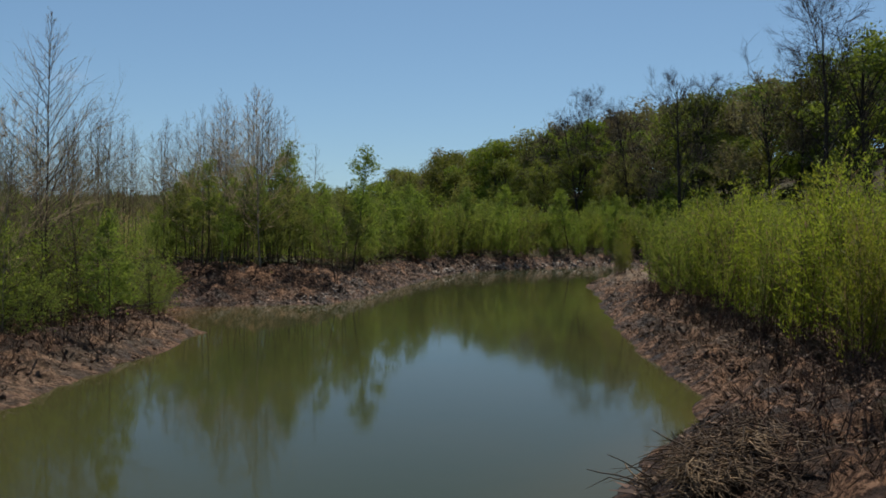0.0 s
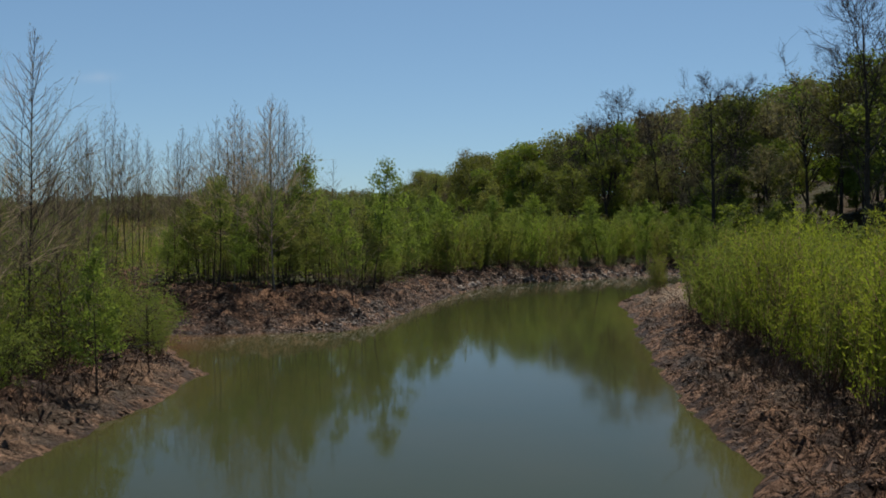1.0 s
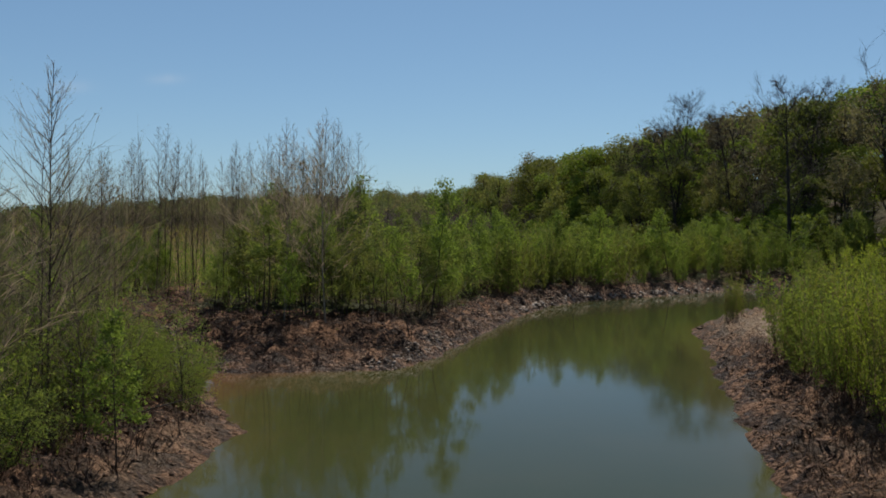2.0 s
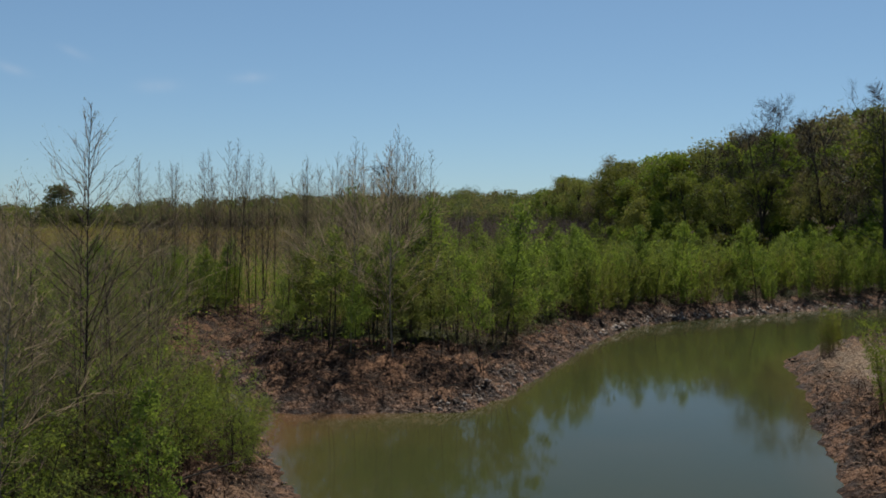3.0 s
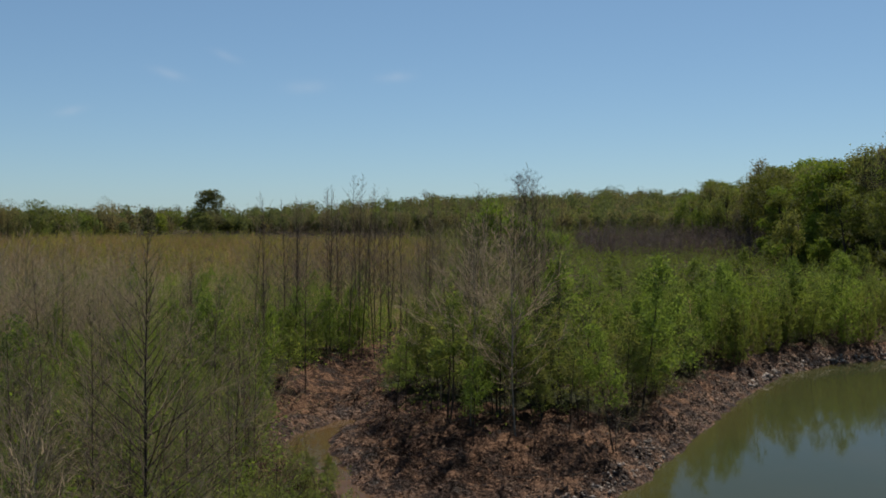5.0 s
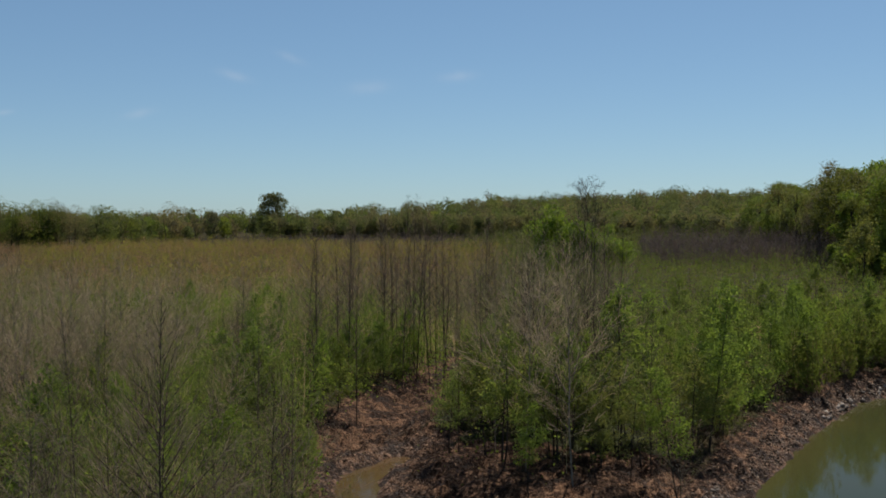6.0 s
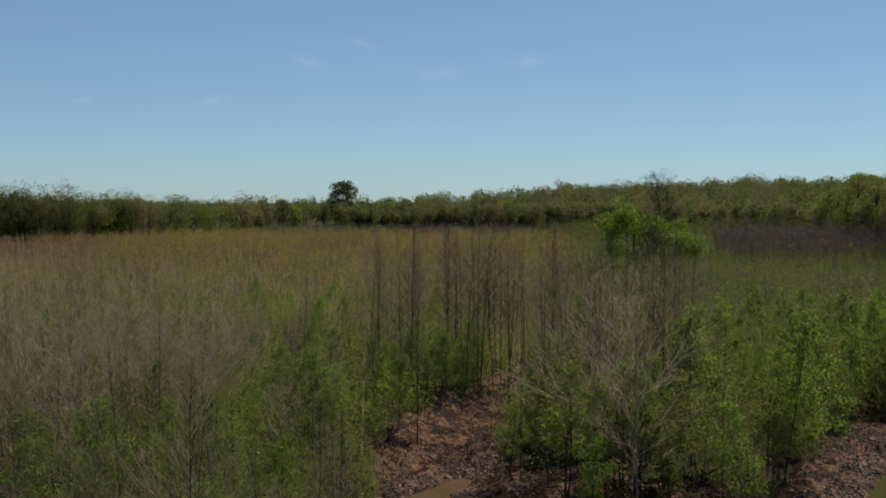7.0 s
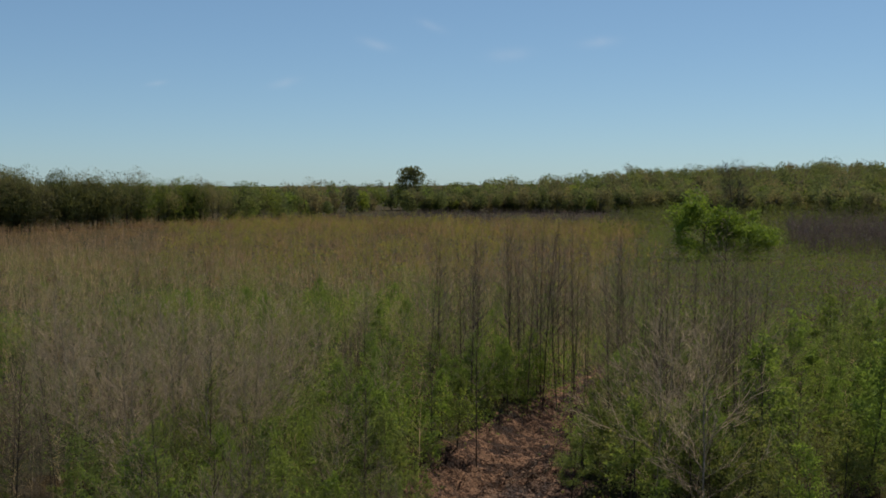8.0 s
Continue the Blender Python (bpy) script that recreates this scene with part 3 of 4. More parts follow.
def forest_tree(seed, height, leaf_mat, count=2600, leaf=0.5, low=0.15, width=0.27, clumps=30, loose=0.075, ragged=0.5):
    """A full-grown broadleaf: trunk, limbs that reach into rounded billows of leaves, gaps between them."""
    w = Wood(seed)
    r = w.rng
    trunk = w.limb((0, 0, -0.5), (r.normal() * 0.04, r.normal() * 0.04, 1), height * 0.84, 0.012 * height, 0.003 * height, 6, 0.0, 0.04)
    d = unit(r.normal(size=(clumps, 3)) + np.array([0, 0, 0.25]))
    reach = r.uniform(0.35, 1.0, (clumps, 1)) ** 0.4 * (0.86 + 0.22 * np.sin(3 * d[:, :1] + seed) * np.cos(3 * d[:, 1:2]))
    mid = np.array([0, 0, (0.92 + low) / 2 * height])
    c = mid + d * reach * np.array([width, width, (0.92 - low) / 2]) * height
    for p in c:
        s = np.clip((p[2] / height - 0.2) / 0.8, 0.12, 0.92)
        q, _ = along_nodes(trunk, s)
        gap = np.linalg.norm(p - q)
        nodes = w.limb(q, unit(p - q), gap, 0.0032 * height, 0.0012 * height, 2, 0.1, 0.08)
        for _ in range(5):
            w.shoot(nodes[-1][0], w.side(nodes[-1][1], r.uniform(10, 60)), height * r.uniform(0.05, 0.11), 0.03)
    ball = loose * height * r.uniform(0.75, 1.45, clumps)
    share = ball ** 2 * r.uniform(0.5, 1.0, clumps)
    pick = r.choice(clumps, count, p=share / share.sum())
    q = unit(r.normal(size=(count, 3)) + np.array([0, 0, 0.15]))
    far = 1 - r.uniform(0, ragged, (count, 1)) + ragged * 0.5 * r.normal(size=(count, 1)).clip(-0.5, 1.2)
    p = c[pick] + q * far * ball[pick][:, None] * np.array([1, 1, 0.8])
    p[:, 2] = np.maximum(p[:, 2], 0.2)
    return [*w.wood_parts(BARK_OLD, 5), ("branchwork", mesh_of("tree_twigs", *w.shoot_arrays(), TWIG_MID), ""),
            ("crown", mesh_of("tree_leaves", *chips(p, leaf, r, q + 0.5 * unit(p - mid), 0.9), leaf_mat), "")]


def bare_tree(seed, height, leaf_mat, buds=0, fork=0.3, open_way=0.8, levels=5):
    """A full-grown tree in winter state: forking limbs down to fine twigs."""
    w = Wood(seed)
    r = w.rng

    trunk = w.limb((0, 0, -0.5), (r.normal() * 0.05, r.normal() * 0.05, 1), height * 0.93, 0.013 * height, 0.0012 * height, 7, 0.0, 0.03)
    mains = 9 + 2 * levels
    for k in range(mains):
        s = fork + (0.97 - fork) * (k + r.rand()) / mains
        q, e = along_nodes(trunk, s)
        a = radians((50 - 22 * s + r.normal() * 6) * open_way)
        az = k * 2.4 + r.normal() * 0.4
        full = height * 0.46 * min(1.0, 0.5 + 1.6 * (s - fork), 0.14 + 1.15 * (1 - s) ** 0.6) * r.uniform(0.6, 1.1)
        main = w.limb(q, (math.sin(a) * math.cos(az), math.sin(a) * math.sin(az), math.cos(a)), full, 0.0026 * height * (1.5 - s), 0.0007 * height, 5, 0.25, 0.08)
        for i in range(10):
            q, e = along_nodes(main, 0.2 + 0.8 * (i + r.rand()) / 10)
            side = w.limb(q, w.side(e, r.uniform(25, 60)), full * r.uniform(0.22, 0.45), 0.0009 * height, 0.0004 * height, 2, 0.2, 0.12)
            for _ in range(7):
                q, e = along_nodes(side, r.uniform(0.15, 1.0))
                e = w.side(e, r.uniform(15, 55))
                long = full * r.uniform(0.08, 0.2) + 0.3
                w.shoot(q, e, long, 0.03)
                for at in (0.25, 0.5, 0.75):
                    w.shoot(q + e * long * at, w.side(e, r.uniform(18, 45)), long * (0.85 - 0.4 * at), 0.024)
    top = max(s[1][2] for s in w.shoots)
    f = height / top
    parts = [*w.wood_parts(BARK_OLD, 6, f),
             ("branchwork", mesh_of("tree_twigs", (lambda t: t[0] * f)(w.shoot_arrays()), np.arange(len(w.shoots) * 3).reshape(-1, 3), TWIG_GREY), "")]
    if buds:
        p, d = w.on_shoots(buds, 0.1)
        parts.append(("crown", mesh_of("tree_buds", *chips(p * f, 0.14, r), leaf_mat), "sparse olive buds"))
    return parts


KEPT = set()
rnd = np.random.RandomState(7)


def stand(ob, m):
    """Stands a plant at m: the first time itself, later a copy of it."""
    if ob.name in KEPT:
        ob = copy_thing(ob, Matrix())
    else:
        KEPT.add(ob.name)
    ob.matrix_basis = m
    return ob


def stand_all(proto, places, scales, odds=None):
    z = ground_height(*np.array(places).T) if len(places) else ()
    for (x, y), s, h in zip(places, scales, z):
        ob = proto[rnd.choice(len(proto), p=odds)]
        turn = pose(x, y, h - 0.04, rnd.normal() * 2.5, rnd.normal() * 2.5, rnd.uniform(0, 360))
        stand(ob, turn @ Matrix.Diagonal((s * rnd.uniform(0.88, 1.14), s * rnd.uniform(0.88, 1.14), s, 1)))


def spread_places(box, n, accept, gap, tries=60):
    """Random places in a box that pass the test (on arrays) and keep a gap."""
    x, y = rnd.uniform(box[0], box[1], n * tries), rnd.uniform(box[2], box[3], n * tries)
    ok = accept(x, y)
    out, grid = [], {}
    for px, py in zip(x[ok], y[ok]):
        if len(out) >= n:
            break
        i, j = int(px // gap), int(py // gap)
        near = [q for a in (-1, 0, 1) for b in (-1, 0, 1) for q in grid.get((i + a, j + b), ())]
        if any((q[0] - px) ** 2 + (q[1] - py) ** 2 < gap * gap for q in near):
            continue
        out.append((px, py))
        grid.setdefault((i, j), []).append((px, py))
    return out


def gully_way(x, y):
    return to_line(x, y, GULLY, False)


def left_side(x, y):
    """The spit between the pond and the creek."""
    return (x < -7) & (y < 33 + np.maximum(0, -11.5 - x) * 1.25)


# ---- tall bare saplings ----
SAP_LABEL = "tall thin leafless sapling with steeply rising grey branches"
bare = [plant("bare_sapling", SAP_LABEL, "tree", bare_sapling(20 + k, 9.0, (84, 56, 52, 50, 46)[k], (0.37, 0.26, 0.24, 0.32, 0.36)[k], (4600, 0, 0, 2600, 1800)[k],
        (0.12, 0.28, 0.32, 0.14, 0.2)[k], (TWIG_TAN, TWIG_MID, TWIG_TAN, TWIG_TAN, TWIG_FEATHER)[k], (2, 1, 1, 2, 3)[k], (BARK, BARK, BARK_MID, BARK_MID, BARK_PALE)[k], (1.0, 1.2, 1.2, 1.1, 1.5)[k], (2.6, 2.8, 2.8, 3.4, 3.8)[k], (BARK_MID, BARK_MID, BARK_MID, BARK_LIMB_LIT, BARK_LIMB_LIT)[k]), "bare saplings") for k in range(5)]
# place, height and kind of those that stand out
spit_saplings = [  # on the spit
    (-11.8, 20.3, 8.8, 0), (-12.5, 21.2, 7.4, 1), (-10.7, 21.8, 6.3, 3), (-13.6, 21.5, 6.8, 1), (-15.2, 19.0, 7.0, 3), (-13.8, 25.5, 6.2, 2), (-10.6, 19.6, 5.4, 3),
    (-12.0, 17.2, 6.2, 3)]
bank_saplings = [  # behind the far bank
    (-12.3, 58.3, 11.2, 2), (-13.0, 60.0, 10.4, 1), (-11.2, 59.5, 10.0, 2), (-12.5, 49.7, 9.9, 2), (-13.6, 51.2, 9.2, 1), (-11.6, 52.5, 9.0, 2), (-14.6, 53.0, 8.6, 2),
    (-15.2, 50.0, 8.0, 1), (-10.4, 57.5, 9.6, 1), (-12.9, 56.2, 9.4, 2), (-14.0, 58.8, 9.0, 1), (-6.9, 45.3, 6.8, 1), (-5.4, 42.4, 4.6, 3), (-9.6, 44.0, 6.4, 1),
    (-8.3, 46.0, 6.6, 1), (-10.4, 45.5, 5.5, 3)]
gully_saplings = [  # beside the gully
    (-24.6, 66, 11.0, 2), (-25.6, 67.8, 11.3, 1), (-23.4, 68.5, 10.5, 2), (-26.8, 66.4, 10.4, 1), (-25.0, 70, 10.6, 2), (-22.4, 65.2, 9.8, 2), (-27.8, 69, 10.3, 2),
    (-24.0, 64.8, 10.0, 1), (-26.0, 64.6, 10.2, 2), (-29.4, 67.5, 9.8, 1), (-30.6, 70.5, 10.0, 2), (-28.6, 72, 9.5, 2), (-21.2, 69.5, 9.2, 2), (-32.5, 67, 9.0, 1),
    (-22.6, 53, 9.0, 2), (-28.8, 64, 9.6, 1), (-24, 62.5, 9.4, 2), (-27.2, 62, 9.0, 1)]
marked = spit_saplings + bank_saplings + gully_saplings
for cx, cy, rx, ry, n, lo, hi in ((-25.5, 68, 6.5, 5.0, 16, 8.5, 10.8), (-12.6, 54, 3.2, 5.0, 12, 7.5, 10.0)):
    for _ in range(n):
        marked.append((cx + rx * rnd.uniform(-1, 1), cy + ry * rnd.uniform(-1, 1), rnd.uniform(lo, hi), rnd.choice((1, 2, 2, 3))))
for x, y, h, k in marked:
    stand(bare[k], pose(x, y, ground_at(x, y) - 0.05, rnd.normal() * 1.2, rnd.normal() * 1.2, rnd.uniform(0, 360)) @ Matrix.Diagonal((h / 9.0, h / 9.0, h / 9.0, 1)))

# more of them in the thicket beside and behind the creek
places = spread_places((-46, -9, 12, 84), 62, lambda x, y: (shore_distance(x, y) > 3.2) & ((x < -13.5) | (y > 45)) & (gully_way(x, y) > 3) & (x > -1.1 * y + 6), 1.8)
stand_all(bare, places, rnd.uniform(0.36, 0.7, len(places)), (0.04, 0.32, 0.24, 0.25, 0.15))

places = spread_places((-46, -24, 33, 56), 34, lambda x, y: (shore_distance(x, y) > 3.2) & (gully_way(x, y) > 3) & (x > -0.95 * y) & (np.hypot((x + 36) / 9.5, (y - 42) / 8.0) < 1.0), 1.6)
stand_all(bare, places, rnd.uniform(0.6, 0.92, len(places)), (0.06, 0.04, 0.06, 0.14, 0.7))
places = spread_places((-50, -20, 24, 66), 18, lambda x, y: (shore_distance(x, y) > 3.2) & (gully_way(x, y) > 3) & (x > -1.2 * (y - 7) - 6), 2.4)
stand_all(bare[3:], places, rnd.uniform(0.4, 0.66, len(places)))
places = spread_places((-22, -9.5, 14, 36), 34, lambda x, y: left_side(x, y) & (shore_distance(x, y) > 3) & (x > -0.62 * (y + 11)), 1.0)
stand_all(bare[1:], places, rnd.uniform(0.4, 0.8, len(places)), (0.35, 0.25, 0.3, 0.1))

# ---- leafy saplings and bushes on the banks ----
LEAFY_LABEL = "young slender tree with fresh green spring leaves"
BUSH_LABEL = "bushy many-stemmed young tree with soft grey-green leaves"
leafy = [plant("leafy_sapling", LEAFY_LABEL, "tree", leafy_sapling(40 + k, 5.0, (LEAF_FRESH, LEAF_GREY, LEAF_FRESH)[k], (4200, 3800, 3600)[k], (0.08, 0.074, 0.078)[k], (0.25, 0.28, 0.22)[k], 28, 1, 0.2), "leafy saplings") for k in range(3)]
bushes = [plant("leafy_bush", BUSH_LABEL, "shrub", leafy_sapling(50 + k, 4.0, (LEAF_GREY, LEAF_GREY, LEAF_FRESH, LEAF_BUD)[k], (2600, 2400, 2300, 1500)[k], 0.084, (0.34, 0.38, 0.36, 0.36)[k], 14, (3, 4, 3, 3)[k], 0.04), "bank bushes") for k in range(4)]
near_bushes = [plant("leafy_bush", BUSH_LABEL, "shrub", leafy_sapling(150 + k, 4.0, (LEAF_GREY, LEAF_SOFT, LEAF_BUD)[k], (4600, 4400, 2600)[k], 0.062, (0.36, 0.4, 0.36)[k], 17, (4, 5, 4)[k], 0.04, 0.5), "bank bushes") for k in range(3)]
leaning = plant("leaning_sapling", "leaning dark-stemmed sapling at the top of the mud bank", "tree", leafy_sapling(58, 5.2, LEAF_GREY, 2600, 0.085, 0.2, 24, 1, 0.35))
stand(leaning, pose(-11.9, 42.5, ground_at(-11.9, 42.5) - 0.05, -4, 9, 20))
stand_all(leafy[:1], [(-5.3, 50.5), (-8.8, 49.3)], (1.4, 1.38))
stand_all(leafy[:1], [(-9.2, 18.0)], (0.72,))
stand_all(near_bushes[:2], [(-10.3, 26.6), (-10.9, 27.7), (-10.0, 25.0), (-11.6, 26.4), (-11.2, 24.4)], (0.76, 0.84, 0.72, 0.92, 0.8))
far_bank = lambda x, y: ~left_side(x, y) & ((x < 0) | (y > 68 + 0.6 * x)) & (gully_way(x, y) > 2.5)
south = lambda x, y: np.where(y < 46, 4.2, 2.0)
bank_front = lambda x, y: (y < 51) & (x > -17.5) & (x < -2.5) & ~left_side(x, y) & (shore_distance(x, y) < 8.5)
slim = [plant("leafy_sapling", "slender bank sapling with a bare foot and fresh green leaves", "tree", leafy_sapling(44 + k, 5.0, (LEAF_FRESH, LEAF_GREY, LEAF_BUD)[k], (3000, 3000, 2200)[k], 0.074, (0.22, 0.26, 0.28)[k], 24, 1, (0.34, 0.28, 0.3)[k], 0.8, 0.09), "leafy saplings") for k in range(3)]
places = spread_places((-17, -3, 40, 51), 30, lambda x, y: bank_front(x, y) & (shore_distance(x, y) > south(x, y)) & (gully_way(x, y) > 2.5), 1.2)
stand_all(slim, [(-10.9, 46.2), (-9.3, 46.1), (-7.35, 43.3), (-5.5, 42.7), (-8.6, 44.4), (-13.4, 45.0)], (1.05, 0.95, 0.9, 1.0, 0.8, 0.85))
stand_all(slim + bare[4:], places, rnd.uniform(0.55, 1.05, len(places)), (0.36, 0.34, 0.24, 0.06))
places = spread_places((-18, 4, 41, 82), 84, lambda x, y: far_bank(x, y) & ~bank_front(x, y) & (shore_distance(x, y) > south(x, y)) & (shore_distance(x, y) < 15), 1.25)
stand_all(leafy + near_bushes, places, rnd.uniform(0.6, 1.2, len(places)), (0.29, 0.2, 0.27, 0.1, 0.08, 0.06))
places = spread_places((-17, -8, 12, 36), 50, lambda x, y: left_side(x, y) & (shore_distance(x, y) > np.where(y > 28.5, 0.5, 2.4)) & (x > -0.5 * (y + 12)), 1.15)
low_end = np.array([0.55 if y > 28.5 else 1.0 for _, y in places])      # the brush is low towards the creek mouth
stand_all(near_bushes, places, rnd.uniform(0.5, 0.88, len(places)) * low_end, (0.4, 0.38, 0.22))
places = spread_places((-34, -12.5, 10, 60), 60, lambda x, y: left_side(x, y) & (shore_distance(x, y) > np.where(y > 28.5, 0.5, 2.4)) & (x > -1.1 * y + 4), 1.2)
low_end = np.array([0.55 if y > 28.5 and x > -19 else 1.0 for x, y in places])
stand_all(bushes + leafy[:2], places, rnd.uniform(0.5, 0.9, len(places)) * low_end, (0.25, 0.25, 0.12, 0.24, 0.07, 0.07))

places = spread_places((-66, -20, 36, 100), 85, lambda x, y: (shore_distance(x, y) > 3.2) & (gully_way(x, y) > 3.2) & (x > -1.2 * (y - 7) - 6) & (waves(x, y, 14, 31) > -0.3), 1.8)
stand_all(bushes[1:3] + leafy[:1], places, rnd.uniform(0.4, 0.85, len(places)))

places = spread_places((-36, -17, 24, 46), 44, lambda x, y: (shore_distance(x, y) > 2.4) & (gully_way(x, y) > 3) & (x > -0.8 * y + 1), 1.3)
stand_all(near_bushes[:2] + leafy[:2], places, rnd.uniform(0.6, 1.05, len(places)), (0.36, 0.3, 0.17, 0.17))
places = spread_places((-33, -20.5, 49, 67), 40, lambda x, y: gully_way(x, y) > 2.2, 1.2)
stand_all(leafy[:1] + leafy[2:] + bushes[2:3], places, rnd.uniform(0.45, 0.85, len(places)))

# ---- willow shrubs ----
WILLOW_LABEL = "dense upright willow shrub with narrow yellow-green leaves"
willows = [plant("willow_shrub", WILLOW_LABEL, "shrub", willow_shrub(60 + k, 3.5, (LEAF_WILLOW, LEAF_SOFT, LEAF_WILLOW)[k], 5400, (24, 27, 21)[k], 0.08, 0.34), "willow shrubs") for k in range(3)]
back_willows = [plant("willow_shrub", WILLOW_LABEL, "shrub", willow_shrub(63 + k, 3.5, (LEAF_WILLOW, LEAF_SOFT)[k], 3200, 18, 0.105, 0.32), "willow shrubs") for k in range(2)]
places = spread_places((6.5, 34, 7, 60), 80, lambda x, y: (shore_distance(x, y) > 2.3) & (x < 9.5 + 0.42 * (y + 12)) & ~((y > 36) & (shore_distance(x, y) < 5.6)), 1.2)
row = spread_places((6.5, 16, 8, 52), 46, lambda x, y: (shore_distance(x, y) > 2.3) & (shore_distance(x, y) < 5.0) & (y < 37), 1.05)
places = row + [p for p in places if shore_distance(*p) > 5.3]
near = [p for p in places if p[1] < 26 and shore_distance(*p) < 12]
stand_all(willows, near, rnd.uniform(0.74, 1.16, len(near)))
near = [p for p in places if not (p[1] < 26 and shore_distance(*p) < 12)]
stand_all(back_willows, near, rnd.uniform(0.85, 1.12, len(near)))
stand_all(willows, [(9.9, 51.6), (10.6, 53.0)], [0.7, 0.6])
FAR_WILLOW_LABEL = "soft green willow shrub at the top of the far bank"
far_willows = [plant("bank_willow", FAR_WILLOW_LABEL, "shrub", willow_shrub(66 + k, 3.4, (LEAF_SOFT, LEAF_FRESH)[k], 1900, 15, 0.15, 0.5, 0.12), "far bank willows") for k in range(2)]
places = spread_places((-2, 60, 66, 128), 120, lambda x, y: ((y > 68 + 0.55 * x) | (x < 2)) & (shore_distance(x, y) > 1.2) & (shore_distance(x, y) < 16) & (forest_depth(x, y) < 4), 1.5)
stand_all(far_willows, places, rnd.uniform(0.55, 1.35, len(places)))
places = spread_places((-3, 44, 68, 116), 34, lambda x, y: ((y > 68 + 0.55 * x) | (x < 2)) & (shore_distance(x, y) > 2.0) & (shore_distance(x, y) < 14) & (forest_depth(x, y) < 2), 2.2)
stand_all(leafy, places, rnd.uniform(0.75, 1.2, len(places)))

# ---- wooded hill ----
WOOD_LABEL = "full-grown broadleaf tree in spring leaf on the wooded hillside"
BUD_LABEL = "full-grown hillside tree in brown bud, its limbs showing"
WOOD_KINDS = (  # leaf, count, leaf size, lowest leaf, half width, billows, size of a billow, raggedness
    (LEAF_WOOD, 5200, 0.25, 0.18, 0.27, 34, 0.075, 0.5), (LEAF_SPRING, 5000, 0.25, 0.22, 0.25, 30, 0.075, 0.5), (LEAF_BROWN, 3600, 0.2, 0.3, 0.26, 38, 0.075, 0.9),
    (LEAF_WOOD, 5200, 0.25, 0.15, 0.3, 38, 0.08, 0.55), (LEAF_BROWN, 2800, 0.19, 0.34, 0.24, 40, 0.07, 1.0), (LEAF_BUD, 3800, 0.21, 0.26, 0.28, 36, 0.075, 0.8))
woods = [plant("forest_tree", BUD_LABEL if k in (2, 4, 5) else WOOD_LABEL, "tree", forest_tree(80 + k, 16.0, *kind), "hillside trees") for k, kind in enumerate(WOOD_KINDS)]
in_sight = lambda x, y: (x < 0.44 * (y + 14)) & (shore_distance(x, y) > 4)
places = spread_places((-40, 150, 60, 340), 125, lambda x, y: (forest_depth(x, y) > 0) & (forest_depth(x, y) < 16) & in_sight(x, y), 4.4)
stand_all(woods, places, rnd.uniform(0.5, 1.15, len(places)), (0.22, 0.24, 0.12, 0.16, 0.12, 0.14))
places = spread_places((-20, 160, 80, 350), 95, lambda x, y: (forest_depth(x, y) > 14) & (forest_depth(x, y) < 75) & in_sight(x, y), 5.0)
deep = [plant("forest_tree", (WOOD_LABEL, BUD_LABEL)[k == 1], "tree", forest_tree(86 + k, 16.0, (LEAF_SPRING, LEAF_BROWN, LEAF_WOOD)[k], 2700, 0.36, 0.2, 0.28, 32, 0.08, 0.6), "hillside trees") for k in range(3)]
stand_all(deep, places, rnd.uniform(0.85, 1.15, len(places)), (0.34, 0.32, 0.34))
understory = [plant("understory_tree", "low bright green tree at the edge of the woods", "tree", forest_tree(90 + k, 6.0, (LEAF_SPRING, LEAF_WOOD)[k], 2100, 0.24, 0.03, 0.36, 22, 0.12, 0.6), "woodland edge trees") for k in range(2)]
places = spread_places((0, 120, 50, 250), 48, lambda x, y: (forest_depth(x, y) > -6) & (forest_depth(x, y) < 9) & in_sight(x, y), 3.0)
stand_all(understory, places, rnd.uniform(0.55, 1.15, len(places)))
stark = [plant("bare_tree", "tall mature tree with bare dark limbs and hardly a leaf", "tree", bare_tree(95 + k, 22.0, LEAF_BUD, (0, 0, 0)[k], (0.24, 0.16, 0.24)[k], (1.0, 1.05, 0.9)[k], 6), "bare woodland trees") for k in range(3)]
for k, x, y, s in ((0, 37.2, 95, 1.36), (1, 24.6, 104, 0.9), (2, 20, 146, 0.95), (1, 31, 122, 0.85), (2, 27, 140, 0.66), (2, 36, 130, 0.72),
                   (1, 14, 158, 0.7), (2, 16, 166, 0.74), (0, 24, 128, 0.8), (2, 18, 135, 0.8), (1, 39.5, 110, 0.9), (2, 45, 104, 0.95), (0, 9, 185, 0.62)):
    stand_all(stark[k:k + 1], [(x, y)], [s])
places = spread_places((10, 120, 60, 200), 45, lambda x, y: (forest_depth(x, y) > 6) & (forest_depth(x, y) < 60) & in_sight(x, y), 4.5)
stand_all(understory, places, rnd.uniform(0.7, 1.2, len(places)))
stand_all(understory, [(34.5, 93), (36.8, 90.5), (39.0, 93.5), (41.2, 91), (43.6, 94), (37.6, 97), (45.5, 97)], [0.75, 0.7, 0.85, 0.8, 0.9, 0.95, 0.9])
dark_tree = plant("forest_tree", WOOD_LABEL, "tree", forest_tree(104, 22.0, LEAF_WOOD, 6500, 0.26, 0.3, 0.22, 34, 0.06, 0.7))
stand_all([dark_tree], [(42.0, 97.5)], [1.2])
stand_all(woods[3:5], [(42.5, 111), (46.5, 116), (49, 108)], [1.1, 1.0, 1.05])
yellow = plant("yellow_tree", "small tree with yellowish catkins before the woods", "tree", forest_tree(101, 9.0, LEAF_BUD, 3600, 0.17, 0.15, 0.24, 24, 0.1, 0.9))
